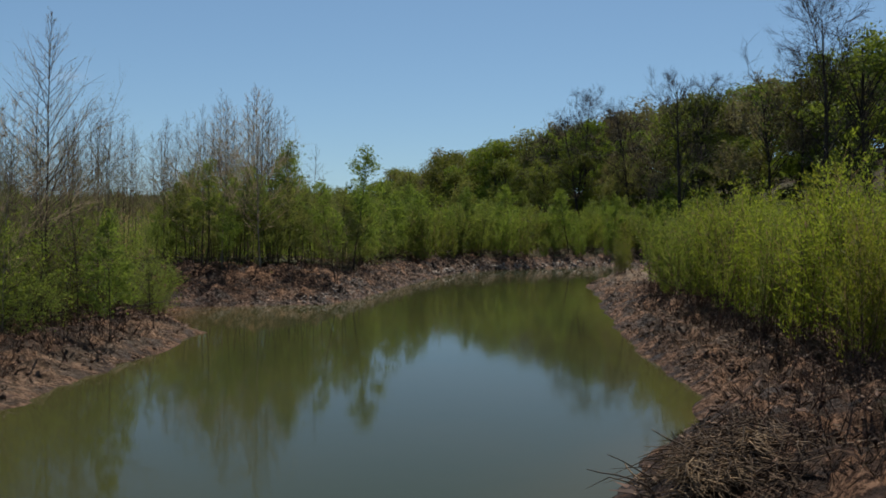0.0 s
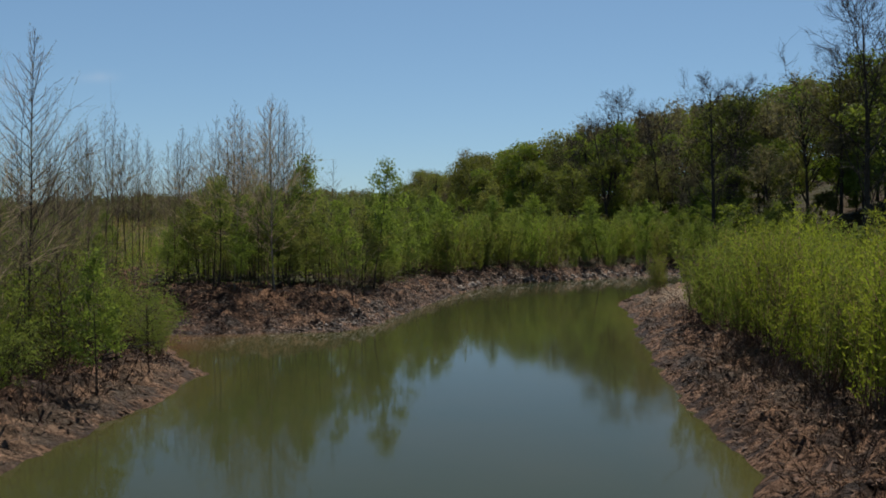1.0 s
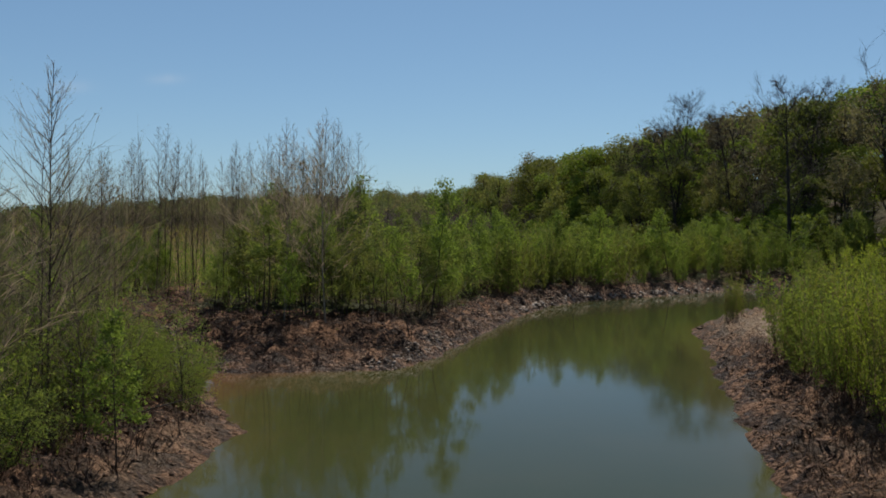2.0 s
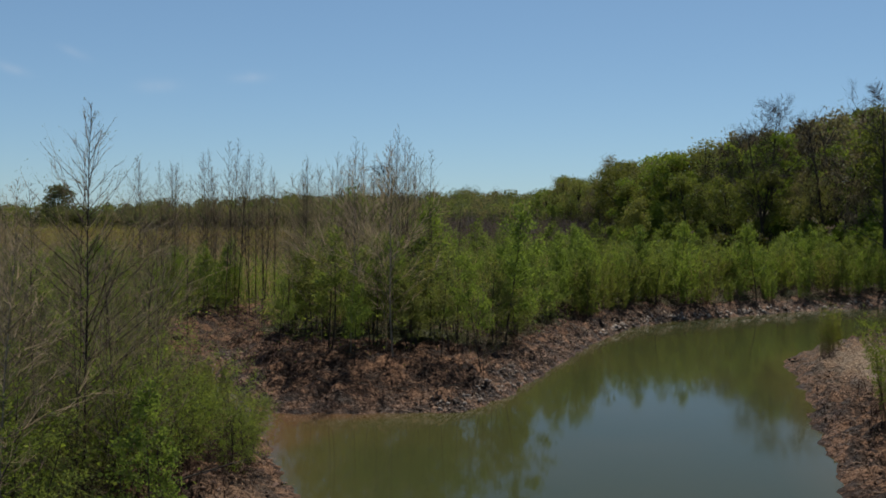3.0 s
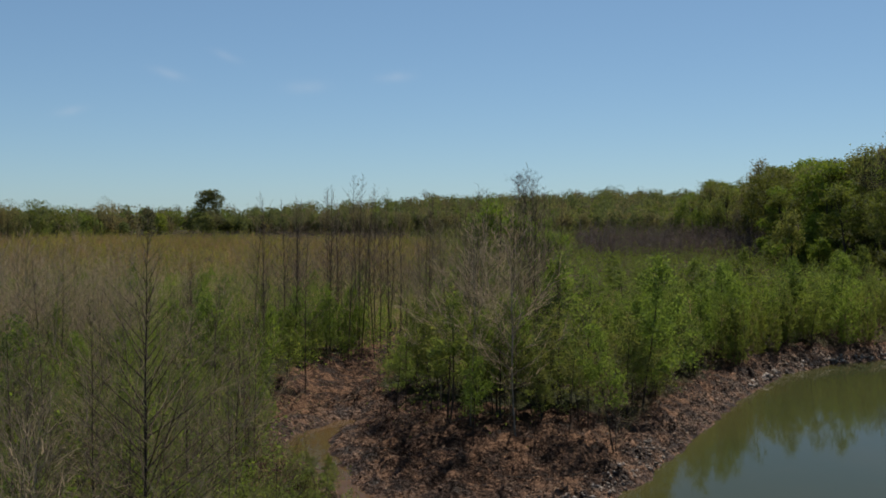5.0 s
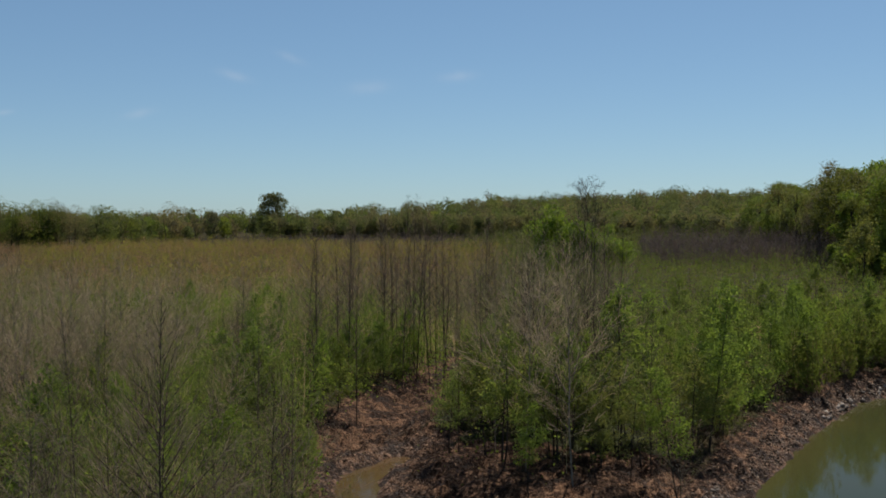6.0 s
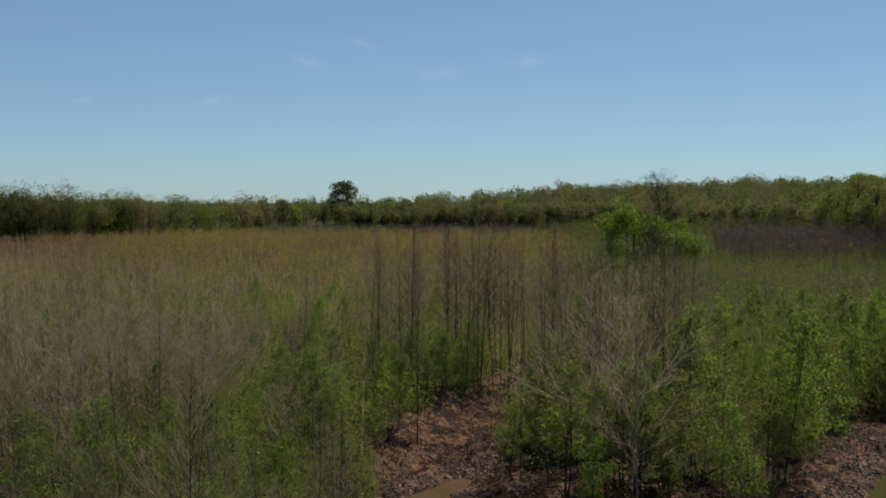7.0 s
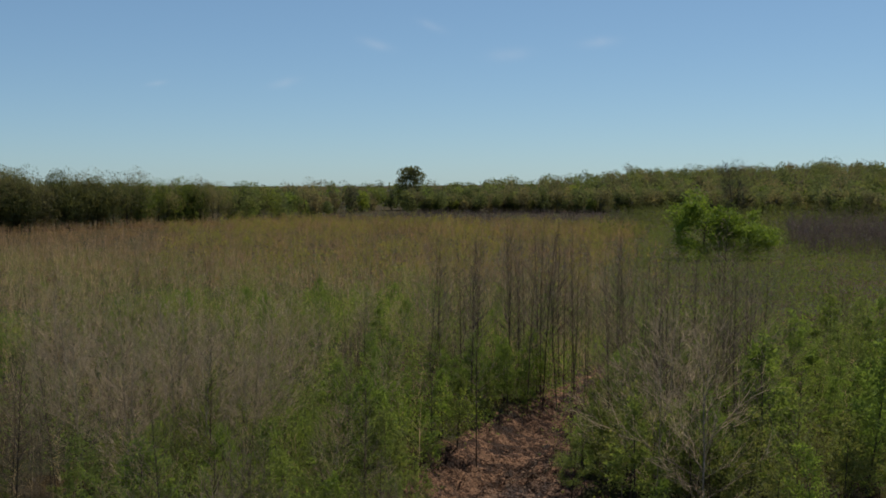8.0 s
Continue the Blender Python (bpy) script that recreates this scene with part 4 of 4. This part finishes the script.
stand_all([yellow], [(2.7, 150)], [1.0])
lone = plant("lone_tree", "single tall full-crowned tree standing above the far treeline", "tree", forest_tree(102, 21.5, FAR_GREEN, 6000, 0.45, 0.02, 0.27, 34, 0.11, 0.3))
stand_all([lone], [(-247, 455)], [1.1])
round_tree = plant("round_tree", "rounded bright green tree in the open brush", "tree", forest_tree(103, 10.5, LEAF_SPRING, 9000, 0.27, -0.05, 0.5, 60, 0.125, 0.6))
stand_all([round_tree], [(-44.0, 186), (-37.6, 189.6)], [1.12, 0.8])
stand_all(stark[2:3], [(-39.7, 189)], [0.78])


# ---- brush on the valley floor ----
def brush(name, places, heights, twigs, leaf_count, leaf, twig_mat, leaf_mat, label, seed, wide=0.02, leaf_low=0.1, lean=0.12, bunch=0.13, patchy=1.0):
    """A thicket of thin shoots: one stem each, side twigs, and small leaves. Height and shade change from patch to patch."""
    r = np.random.RandomState(seed)
    n = len(places)
    x, y = places.T
    size = 7 + 0.06 * max(y.mean() - 60, 0)
    shade = np.clip(patchy * (0.42 * waves(x, y, size, seed + 1) + 0.3 * waves(x, y, size * 3.5, seed + 2)) + 0.22 * r.normal(size=n), -0.8, 0.8)
    foot = np.column_stack([places, ground_height(x, y) - 0.05])
    h = (np.asarray(heights) * np.clip(1 + 0.3 * patchy * waves(x, y, size * 1.3, seed + 3), 0.5, 1.5))[:, None]
    top = foot + unit(np.column_stack([r.normal(size=(n, 2)) * lean, np.ones(n)])) * h
    out = [blades(foot, top, wide * 1.3 * np.ones(n), r)]
    k = np.repeat(np.arange(n), twigs)
    s = r.uniform(0.1, 0.95, (len(k), 1))
    a = foot[k] * (1 - s) + top[k] * s
    az = r.uniform(0, 6.28, len(k))
    way = unit(np.column_stack([np.cos(az), np.sin(az), r.uniform(0.3, 1.5, len(k))]))
    b = a + way * h[k] * 0.42 * (1.15 - s) * r.uniform(0.5, 1.3, (len(k), 1))
    out.append(blades(a, b, wide * np.ones(len(k)), r))
    stuff(name, toned(mesh_of(name, *joined(out), twig_mat), shade, np.concatenate([np.arange(n), k])), label, "brush")
    if leaf_count:
        k = np.repeat(np.arange(n), leaf_count)
        s = r.uniform(leaf_low, 1.0, (len(k), 1))
        p = foot[k] * (1 - s) + top[k] * s + r.normal(size=(len(k), 3)) * np.array([1, 1, 0.4]) * bunch * h[k] * (1.3 - s)
        stuff(name + "_leaves", toned(mesh_of(name + "_leaves", *chips(p, leaf, r), leaf_mat), shade, k), label + ", in leaf", "brush")


def field_places(n, box, seed, accept):
    r = np.random.RandomState(seed)
    x, y = r.uniform(box[0], box[1], n), r.uniform(box[2], box[3], n)
    ok = accept(x, y)
    return np.column_stack([x[ok], y[ok]])


def far_front(x):
    """Where the far woods begin, by x."""
    return np.interp(x, (-420, -300, -224, -217, -216, -190, -120, -60, -20, 0), (110, 150, 190, 272, 400, 425, 430, 420, 330, 240))


def in_field(x, y):
    """The open valley floor within sight."""
    return (shore_distance(x, y) > 2.6) & (gully_way(x, y) > np.where(y < 52, 2.6, 1.8)) & (forest_depth(x, y) < 2) & (x < 0.16 * y) & (x > -1.28 * (y - 7) - 8) & (y < far_front(x) + 6)


def share(x, y, size, seed, low, high):
    """A patchy choice: true where slow noise lies between low and high."""
    v = waves(x, y, size, seed)
    return (v > low) & (v < high)


r1 = np.random.RandomState(11)


def thicket(name, n, box, seed, accept, low, high, *rest, **more):
    pl = field_places(n, box, seed, accept)
    brush(name, pl, r1.uniform(low, high, len(pl)), *rest, seed + 50, **more)


land = lambda x, y: in_field(x, y) & ((x < -9) | (y > 44)) & ~(bank_front(x, y) & (waves(x, y, 3.0, 77) < 0.45))
green_side = lambda x, y: x > -0.3 * y + 5 * waves(x, y, 30, 17)
thicket("grey_brush", 2500, (-75, 6, 14, 90), 1, lambda x, y: land(x, y) & share(x, y, 11, 15, -0.1, 9), 1.2, 4.2, 24, 10, 0.07, TWIG_PALE, LEAF_TAN, "thicket of thin pale grey-brown shoots with opening buds", wide=0.016, bunch=0.2)
thicket("green_undergrowth", 7600, (-75, 6, 12, 95), 2, lambda x, y: land(x, y) & share(x, y, 13, 16, -0.35, 9) & (x > -0.95 * y + 6), 0.6, 2.6, 4, 52, 0.085, TWIG_GREY, LEAF_GREY, "low green undergrowth among the saplings", wide=0.014, bunch=0.3)
thicket("fresh_undergrowth", 7600, (-75, 6, 12, 110), 3, lambda x, y: land(x, y) & share(x, y, 16, 12, -0.1, 9), 0.8, 3.2, 4, 54, 0.088, TWIG_GREY, LEAF_FRESH, "fresh bright green undergrowth", wide=0.014, bunch=0.26)
brown_side = lambda x, y: in_field(x, y) & ~green_side(x, y)
thicket("mid_brush", 4400, (-150, 0, 75, 135), 4, brown_side, 1.2, 3.4, 9, 30, 0.095, TWIG_PALE, LEAF_GREY, "brush of pale shoots with dull green leaves on the valley floor", wide=0.03, bunch=0.22)
thicket("tan_brush", 3800, (-150, -20, 50, 150), 10, lambda x, y: brown_side(x, y) & (share(x, y, 24, 18, 0.0, 9) | (x < -0.8 * y)), 1.6, 3.8, 11, 18, 0.085, TWIG_PALE, LEAF_TAN, "brush of tan leafless shoots on the valley floor", wide=0.03, bunch=0.22)
thicket("red_brush", 8200, (-240, -10, 105, 290), 5, lambda x, y: brown_side(x, y) & share(x, y, 60, 13, -9, 0.75), 1.4, 3.4, 8, 24, 0.12, TWIG_RED, LEAF_RUST, "reddish-brown budding brush on the valley floor", wide=0.05, bunch=0.24)
thicket("catkin_brush", 7500, (-200, 10, 120, 300), 6, lambda x, y: brown_side(x, y) & share(x, y, 34, 14, -0.25, 9) & (x > -0.85 * y), 2.0, 4.2, 4, 30, 0.14, TWIG_MID, LEAF_CATKIN, "brush with yellow-green catkins on the valley floor", wide=0.05, leaf_low=0.3, bunch=0.22)
thicket("far_brush", 5200, (-330, 10, 230, 330), 7, brown_side, 1.0, 2.4, 5, 8, 0.28, TWIG_RED, LEAF_RUST, "far brown brush before the treeline", wide=0.1, bunch=0.22)
thicket("far_dark_brush", 4200, (-215, 0, 290, 440), 11, brown_side, 1.4, 3.0, 9, 0, 0.3, TWIG_DUSK, LEAF_BUD, "far dull purple-brown leafless brush before the treeline", wide=0.12)
thicket("dark_brush", 2600, (-45, 40, 195, 260), 8, lambda x, y: (forest_depth(x, y) < 4) & (x < 0.3 * y) & (x > -0.2 * y + 8), 4.6, 7.2, 14, 0, 0.3, TWIG_DUSK, LEAF_BUD, "patch of dark leafless brush at the foot of the woods", wide=0.08)
thicket("far_green_brush", 5200, (-140, 10, 245, 440), 19, lambda x, y: in_field(x, y) & (x > -0.32 * y + 10 * waves(x, y, 50, 17)) & (forest_depth(x, y) < 2), 2.0, 5.0, 2, 16, 0.3, TWIG_MID, LEAF_BRUSH, "low green brush before the far woods", wide=0.05, bunch=0.22)
thicket("green_brush", 6200, (-85, 40, 88, 260), 9, lambda x, y: (shore_distance(x, y) > 8) & (forest_depth(x, y) < 4) & green_side(x, y), 1.6, 3.8, 4, 48, 0.125, TWIG_MID, LEAF_BRUSH, "soft green willow brush behind the pond", wide=0.04, bunch=0.18)


# ---- far woods ----
def far_woods(name, places, heights, leaf_mat, label, seed, tufts=150, leaf=1.0):
    """Woods too far to count: crowns of leaf tufts in uneven lobes on trunks, joined."""
    r = np.random.RandomState(seed)
    n, lobes = len(places), 9
    foot = np.column_stack([places, ground_height(places[:, 0], places[:, 1])])
    h = np.asarray(heights)[:, None]
    wide = r.uniform(0.85, 1.4, n)[:, None]
    d = unit(r.normal(size=(n, lobes, 3))) * r.uniform(0.4, 0.72, (n, lobes, 1))
    centre = foot[:, None] + (np.array([0, 0, 0.46]) + d * np.concatenate([0.3 * wide, 0.3 * wide, np.full((n, 1), 0.5)], 1)[:, None]) * h[:, None]
    k = np.repeat(np.arange(n), tufts)
    j = r.randint(lobes, size=len(k))
    spread = r.uniform(0.13, 0.22, (n, lobes))[k, j][:, None]
    q = unit(r.normal(size=(len(k), 3))) * r.uniform(0.35, 1.0, (len(k), 1)) ** 0.4
    p = centre[k, j] + q * spread * h[k]
    p[:, 2] = np.maximum(p[:, 2], foot[k, 2] + 0.3)
    shade = np.clip(r.normal(size=n) * 0.42, -0.7, 0.8)
    stuff(name, toned(mesh_of(name, *chips(p, leaf * np.ones(len(k)), r, q + 0.4 * unit(centre[k, j] - foot[k] - np.array([0, 0, 0.5]) * h[k]), 1.2), leaf_mat), shade, k), label, "woods")
    b = foot + np.column_stack([r.normal(size=(n, 2)) * 0.04, np.full(n, 0.6)]) * h
    stuff(name + "_trunks", mesh_of(name + "_trunks", *tubes(foot, b, 0.014 * h[:, 0], 0.005 * h[:, 0], 3), BARK_OLD), "grey trunks of the far woods", "woods")


def far_band(deep0, deep1):
    return lambda x, y: (y - far_front(x) > deep0) & (y - far_front(x) < deep1) & (forest_depth(x, y) < 6) & (x > -1.05 * (y + 20)) & (x < 0.2 * y)


def wood_heights(pl, low, high):
    """Trees stand lower in the low gap of the valley, higher in the hedge and on the ridge."""
    gap = smooth(-0.38, -0.54, pl[:, 0] / pl[:, 1]) * (pl[:, 1] > 300)
    return r1.uniform(low, high, len(pl)) * (1 - 0.08 * gap) * np.where((pl[:, 1] > 300) & (pl[:, 1] < 470), 0.86, 1.0) * np.where(pl[:, 1] < 300, 1.12, 1.0)


def thin(pl, n, seed):
    r = np.random.RandomState(seed)
    return pl[r.permutation(len(pl))[:n]]


pl = thin(field_places(30000, (-480, 60, 120, 800), 21, far_band(0, 34)), 420, 1)
far_woods("treeline", pl[:150], wood_heights(pl[:150], 10, 15), FAR_GREEN, "line of green trees at the end of the valley floor", 31, 1000, 0.42)
far_woods("budding_treeline", pl[150:330], wood_heights(pl[150:330], 10, 15), FAR_BROWN, "line of budding brown trees at the end of the valley floor", 32, 880, 0.38)
far_woods("spring_treeline", pl[330:], wood_heights(pl[330:], 5, 9), FAR_SPRING, "bright green trees at the end of the valley floor", 35, 800, 0.36)
pl = thin(field_places(20000, (-320, -216, 140, 330), 23, far_band(0, 26)), 105, 3)
end = pl[:60][:, 1] > 238
far_woods("hedge_trees", pl[:60][~end], r1.uniform(14, 20, (~end).sum()), FAR_GREEN, "tall green hedge trees at the edge of the valley floor", 37, 2800, 0.25)
far_woods("spring_hedge_trees", pl[:60][end], r1.uniform(13, 17, end.sum()), FAR_SPRING, "fresh green hedge trees at the edge of the valley floor", 39, 2800, 0.25)
far_woods("budding_hedge_trees", pl[60:], r1.uniform(14, 19, len(pl[60:])), FAR_BROWN, "budding hedge trees at the edge of the valley floor", 38, 2400, 0.22)
pl = thin(field_places(60000, (-700, 140, 300, 900), 22, far_band(30, 420)), 1050, 2)
far_woods("ridge_woods", pl[:520], wood_heights(pl[:520], 12, 18), FAR_GREEN, "distant wooded ridge in mixed spring green", 33, 560, 0.6)
far_woods("budding_ridge_woods", pl[520:860], wood_heights(pl[520:860], 12, 18), FAR_BROWN, "distant wooded ridge in brown bud", 34, 500, 0.56)
far_woods("spring_ridge_woods", pl[860:], wood_heights(pl[860:], 11, 16), FAR_SPRING, "bright green trees on the distant ridge", 36, 500, 0.58)


# ---- litter and dead stems on the banks ----
def on_bank(n, seed, near, far, box=(-24, 30, 1, 95)):
    r = np.random.RandomState(seed)
    x, y = r.uniform(box[0], box[1], n), r.uniform(box[2], box[3], n)
    d = shore_distance(x, y)
    ok = (d > near) & (d < far) & ~((x > 9.2) & (y > 37) & (y < 59))
    return np.column_stack([x[ok], y[ok]])


def litter(name, places, size, mat, label, seed, up=0.25, width=0.3, lift=0.02):
    """Small scraps lying on the mud."""
    r = np.random.RandomState(seed)
    n = len(places)
    p = np.column_stack([places, ground_height(places[:, 0], places[:, 1]) + lift])
    az = r.uniform(0, 6.28, n)
    d = np.column_stack([np.cos(az), np.sin(az), r.normal(size=n) * up]) * np.asarray(size)[:, None]
    side = np.column_stack([-np.sin(az), np.cos(az), r.normal(size=n) * up]) * np.asarray(size)[:, None] * width
    v = np.stack([p - side / 2, p + side / 2, p + d], 1).reshape(-1, 3)
    stuff(name, mesh_of(name, v, np.arange(n * 3).reshape(-1, 3), mat), label, "litter")


def dead_stems(name, places, low, high, mat, label, seed, lean=0.35, wide=0.014, twigs=4):
    r = np.random.RandomState(seed)
    brush(name, places, r.uniform(low, high, len(places)), twigs, 0, 0.1, mat, LEAF_BUD, label, seed, wide, lean=lean)


pl = on_bank(110000, 41, 0.12, 4.5)
litter("dead_leaves", pl[:14000], np.random.RandomState(1).uniform(0.06, 0.3, len(pl[:14000])), SCRAP, "scattered tan scraps of reed and leaf on the mud", 42, 0.2, 0.2)
litter("mud_flakes", pl[14000:20000], np.random.RandomState(2).uniform(0.1, 0.35, len(pl[14000:20000])), TWIG_DARK, "dark scraps of bark and root on the mud", 43, 0.3, 0.3)
pl = on_bank(60000, 44, 0.9, 4.8)
keep = left_side(pl[:, 0], pl[:, 1])
dead_stems("dead_stems_spit", pl[keep][:2600], 0.3, 1.2, TWIG_DARK, "dead dark brown stems standing along the spit", 45, wide=0.02)
pl = on_bank(40000, 48, 1.4, 5.0)
keep = (pl[:, 0] > 4) & (pl[:, 1] < 60)
dead_stems("dead_stems_shore", pl[keep][:3000], 0.4, 1.3, TWIG_DARK, "dead dark brown stems at the foot of the willows", 46, wide=0.018)
keep = ~left_side(pl[:, 0], pl[:, 1]) & ((pl[:, 0] < 4) | (pl[:, 1] > 62))
dead_stems("dead_stems_bank", pl[keep][:2400], 0.2, 0.8, TWIG_DARK, "dead brown stems and roots on the far bank", 47, 0.6)


def clods(name, places, size, mat, label, seed):
    """Rough eight-sided lumps half sunk in the ground."""
    r = np.random.RandomState(seed)
    n = len(places)
    base = np.array([(1, 0, 0), (0, 1, 0), (-1, 0, 0), (0, -1, 0), (0, 0, 0.8), (0, 0, -0.6)], float)
    tri = np.array([(0, 1, 4), (1, 2, 4), (2, 3, 4), (3, 0, 4), (1, 0, 5), (2, 1, 5), (3, 2, 5), (0, 3, 5)])
    az = r.uniform(0, 6.28, n)
    v = base[None] * r.uniform(0.5, 1.5, (n, 6, 1)) * np.asarray(size)[:, None, None] + r.normal(size=(n, 6, 3)) * 0.18 * np.asarray(size)[:, None, None]
    x = v[..., 0] * np.cos(az)[:, None] - v[..., 1] * np.sin(az)[:, None]
    y = v[..., 0] * np.sin(az)[:, None] + v[..., 1] * np.cos(az)[:, None]
    foot = np.column_stack([places, ground_height(places[:, 0], places[:, 1])])
    v = np.stack([x, y, v[..., 2]], -1) + foot[:, None]
    stuff(name, mesh_of(name, v.reshape(-1, 3), (np.arange(n)[:, None, None] * 6 + tri[None]).reshape(-1, 3), mat), label, "mud")


pl = on_bank(60000, 71, 0.25, 3.2, (2, 12, 0, 24))
brush("matted_grass_shore", pl[:7000], np.random.RandomState(9).uniform(0.1, 0.34, len(pl[:7000])), 1, 0, 0.1, MAT_GRASS, LEAF_BUD, "matted dead brown grass on the near bank", 72, 0.018, lean=1.3)
pl = on_bank(60000, 73, 0.4, 4.5, (-24, 12, 8, 70))
brush("matted_grass_bank", pl[:6500], np.random.RandomState(10).uniform(0.1, 0.4, len(pl[:6500])), 1, 0, 0.1, MAT_GRASS, LEAF_BUD, "matted dead brown grass and stubble on the banks", 74, 0.024, lean=1.1)
CLOD = twig_material("mud_clod", (0.03, 0.015, 0.008), (0.2, 0.115, 0.07))
# pale clay colour that also holds the painted glint of wet mud
PALE_GLINT_CLAY = twig_material("pale_glint_clay", (0.13, 0.1, 0.078), (0.32, 0.265, 0.22))
pl = on_bank(30000, 51, 0.1, 4.0)
clods("mud_clods", pl[:3000], np.random.RandomState(3).uniform(0.02, 0.085, len(pl[:3000])), CLOD, "crumbled brown mud clods on the banks", 52)
# pale stones; their colour also paints the glints of wet mud along this shore
pl = on_bank(9000, 53, 0.02, 0.55, (-1, 24, 64, 98))
clods("pale_stones", pl[:330], np.random.RandomState(4).uniform(0.05, 0.22, len(pl[:330])), PALE_GLINT_CLAY, "pale stones and clay lumps along the far waterline, some painted wet-mud glint", 54)
BANK_CLAY = twig_material("crumbled_clay", (0.05, 0.03, 0.02), (0.27, 0.19, 0.135))
pl = on_bank(30000, 57, 0.03, 1.15, (-8, 4, 36, 78))
clods("bank_clods", pl[:4200], np.random.RandomState(6).uniform(0.015, 0.07, len(pl[:4200])) * np.interp(pl[:4200, 1], (36, 78), (0.9, 1.5)), BANK_CLAY, "pale crumbled clay clods along the foot of the bank", 58)
# lumps whose pale colour stands in for sky light glinting off wet mud
pl = on_bank(6000, 55, 0.02, 0.9, (-6.6, -3.6, 36.5, 46))
clods("glint_clay_lumps", pl[:150], np.random.RandomState(5).uniform(0.03, 0.12, len(pl[:150])), PALE_GLINT_CLAY, "clay lumps at the tip of the bank, painted pale for the glint of wet mud", 56)


# ---- driftwood ----
def thatch(name, places, low, high, mat, label, seed, way=-115.0, spread=38.0, wide=0.015):
    """Long dead reeds that lie over one another like loose thatch."""
    r = np.random.RandomState(seed)
    n = len(places)
    a = np.column_stack([places, np.maximum(ground_height(*places.T), 0) + r.uniform(0.02, 0.2, n)])
    az = np.radians(way + spread * r.normal(size=n))
    long = r.uniform(low, high, n)
    mid = a + np.column_stack([np.cos(az), np.sin(az), r.normal(size=n) * 0.22]) * long[:, None] * 0.5
    end = mid + np.column_stack([np.cos(az + 0.3), np.sin(az + 0.3), -0.25 + r.normal(size=n) * 0.2]) * long[:, None] * 0.5
    for p in (mid, end):
        p[:, 2] = np.maximum(p[:, 2], np.maximum(ground_height(p[:, 0], p[:, 1]), 0) + 0.015)
    rad = wide * r.uniform(0.3, 0.8, n)
    stuff(name, mesh_of(name, *joined([tubes(a, mid, rad, rad, 3), tubes(mid, end, rad, rad * 0.3, 3)]), mat), label, "reeds")


rs = np.random.RandomState(60)
u, v = rs.uniform(0, 1, 650), rs.normal(size=650)
thatch("reed_heap", np.column_stack([2.6 + 1.1 * u + 0.12 * v, 1.2 + 0.9 * u + 0.3 * v]), 0.2, 0.6, STRAW, "matted heap of tan dead reeds at the water's edge", 63, -100.0, 62.0, 0.015)
u, v = rs.uniform(0, 1, 800), rs.normal(size=800)
thatch("dark_reed_heap", np.column_stack([2.9 + 1.5 * u + 0.3 * v, 1.6 + 2.0 * u - 0.4 * v]), 0.3, 0.9, MAT_GRASS, "matted dark rotting reeds beside the heap", 64, -90.0, 60.0)


def bent_stick(seed, length, radius, steps=4, bend=0.16, forks=0):
    w = Wood(seed)
    nodes = w.limb((0, 0, 0), (1, 0, 0), length, radius, radius * 0.45, steps, 0.0, bend)
    for _ in range(forks):
        q, e = along_nodes(nodes, w.rng.uniform(0.3, 0.8))
        w.limb(q, w.side(e, w.rng.uniform(25, 50)), length * w.rng.uniform(0.25, 0.45), radius * 0.5, radius * 0.2, 2, 0.0, bend)
    return w.wood_arrays(w.limbs, 5)


stick_meshes = [mesh_of("stick", *bent_stick(200 + k, 0.6, 0.011, 4, 0.2), (DRIFT, STRAW, BARK_MID, DRIFT)[k % 4]) for k in range(8)]
pile = tagged(new("stick_pile"), "matted heap of bleached sticks and reeds on the shore", "driftwood")
rs = np.random.RandomState(61)
for k in range(200):
    u, v = rs.uniform(0, 1), rs.uniform(-1, 1)
    x, y = 2.4 + 1.8 * u + 0.4 * v, 1.5 + 1.9 * u - 0.4 * v
    z = max(ground_at(x, y), 0.02) + rs.uniform(0.0, 0.12)
    part("stick", stick_meshes[rs.randint(8)], pile).matrix_basis = pose(x, y, z, rs.uniform(0, 360), rs.normal() * 9, rs.normal() * 60 + 40) @ Matrix.Scale(rs.uniform(0.5, 1.5), 4)

branch_meshes = [mesh_of("dead_branch", *bent_stick(220 + k, 2.0, 0.024, 5, 0.12, 2), (BARK_OLD, DRIFT, BARK)[k % 3]) for k in range(5)]
BRANCH_LABEL = "broken dead branch lying on the mud of the bank"
pl = on_bank(1500, 62, 1.1, 3.8, (-24, 30, 9, 95))
for x, y in pl[:70]:
    ob = tagged(new("dead_branch", branch_meshes[rs.randint(5)]), BRANCH_LABEL, "branch", "fallen branches")
    ob.matrix_basis = pose(x, y, ground_at(x, y) + 0.06, rs.uniform(0, 360), rs.uniform(-14, 4), rs.uniform(0, 360)) @ Matrix.Scale(rs.uniform(0.4, 1.1), 4)
ob = tagged(new("upright_branch", branch_meshes[0]), "dark broken branch standing up out of the stick heap", "branch")
ob.matrix_basis = pose(3.2, 4.6, 0.05, 40, -62, 20) @ Matrix.Scale(0.55, 4)
ob = tagged(new("arched_stem", mesh_of("arched_stem", *bent_stick(231, 3.0, 0.016, 7, 0.13), BARK)), "thin dead stem arching over the bank", "branch")
ob.matrix_basis = pose(7.6, 22.5, ground_at(7.6, 22.5), 0, -62, 150)
ob = tagged(new("shore_log", branch_meshes[1]), "weathered log lying at the point of the shore", "branch")
ob.matrix_basis = pose(8.6, 53.5, 0.25, 0, -6, 30) @ Matrix.Diagonal((1.3, 2.4, 2.4, 1))
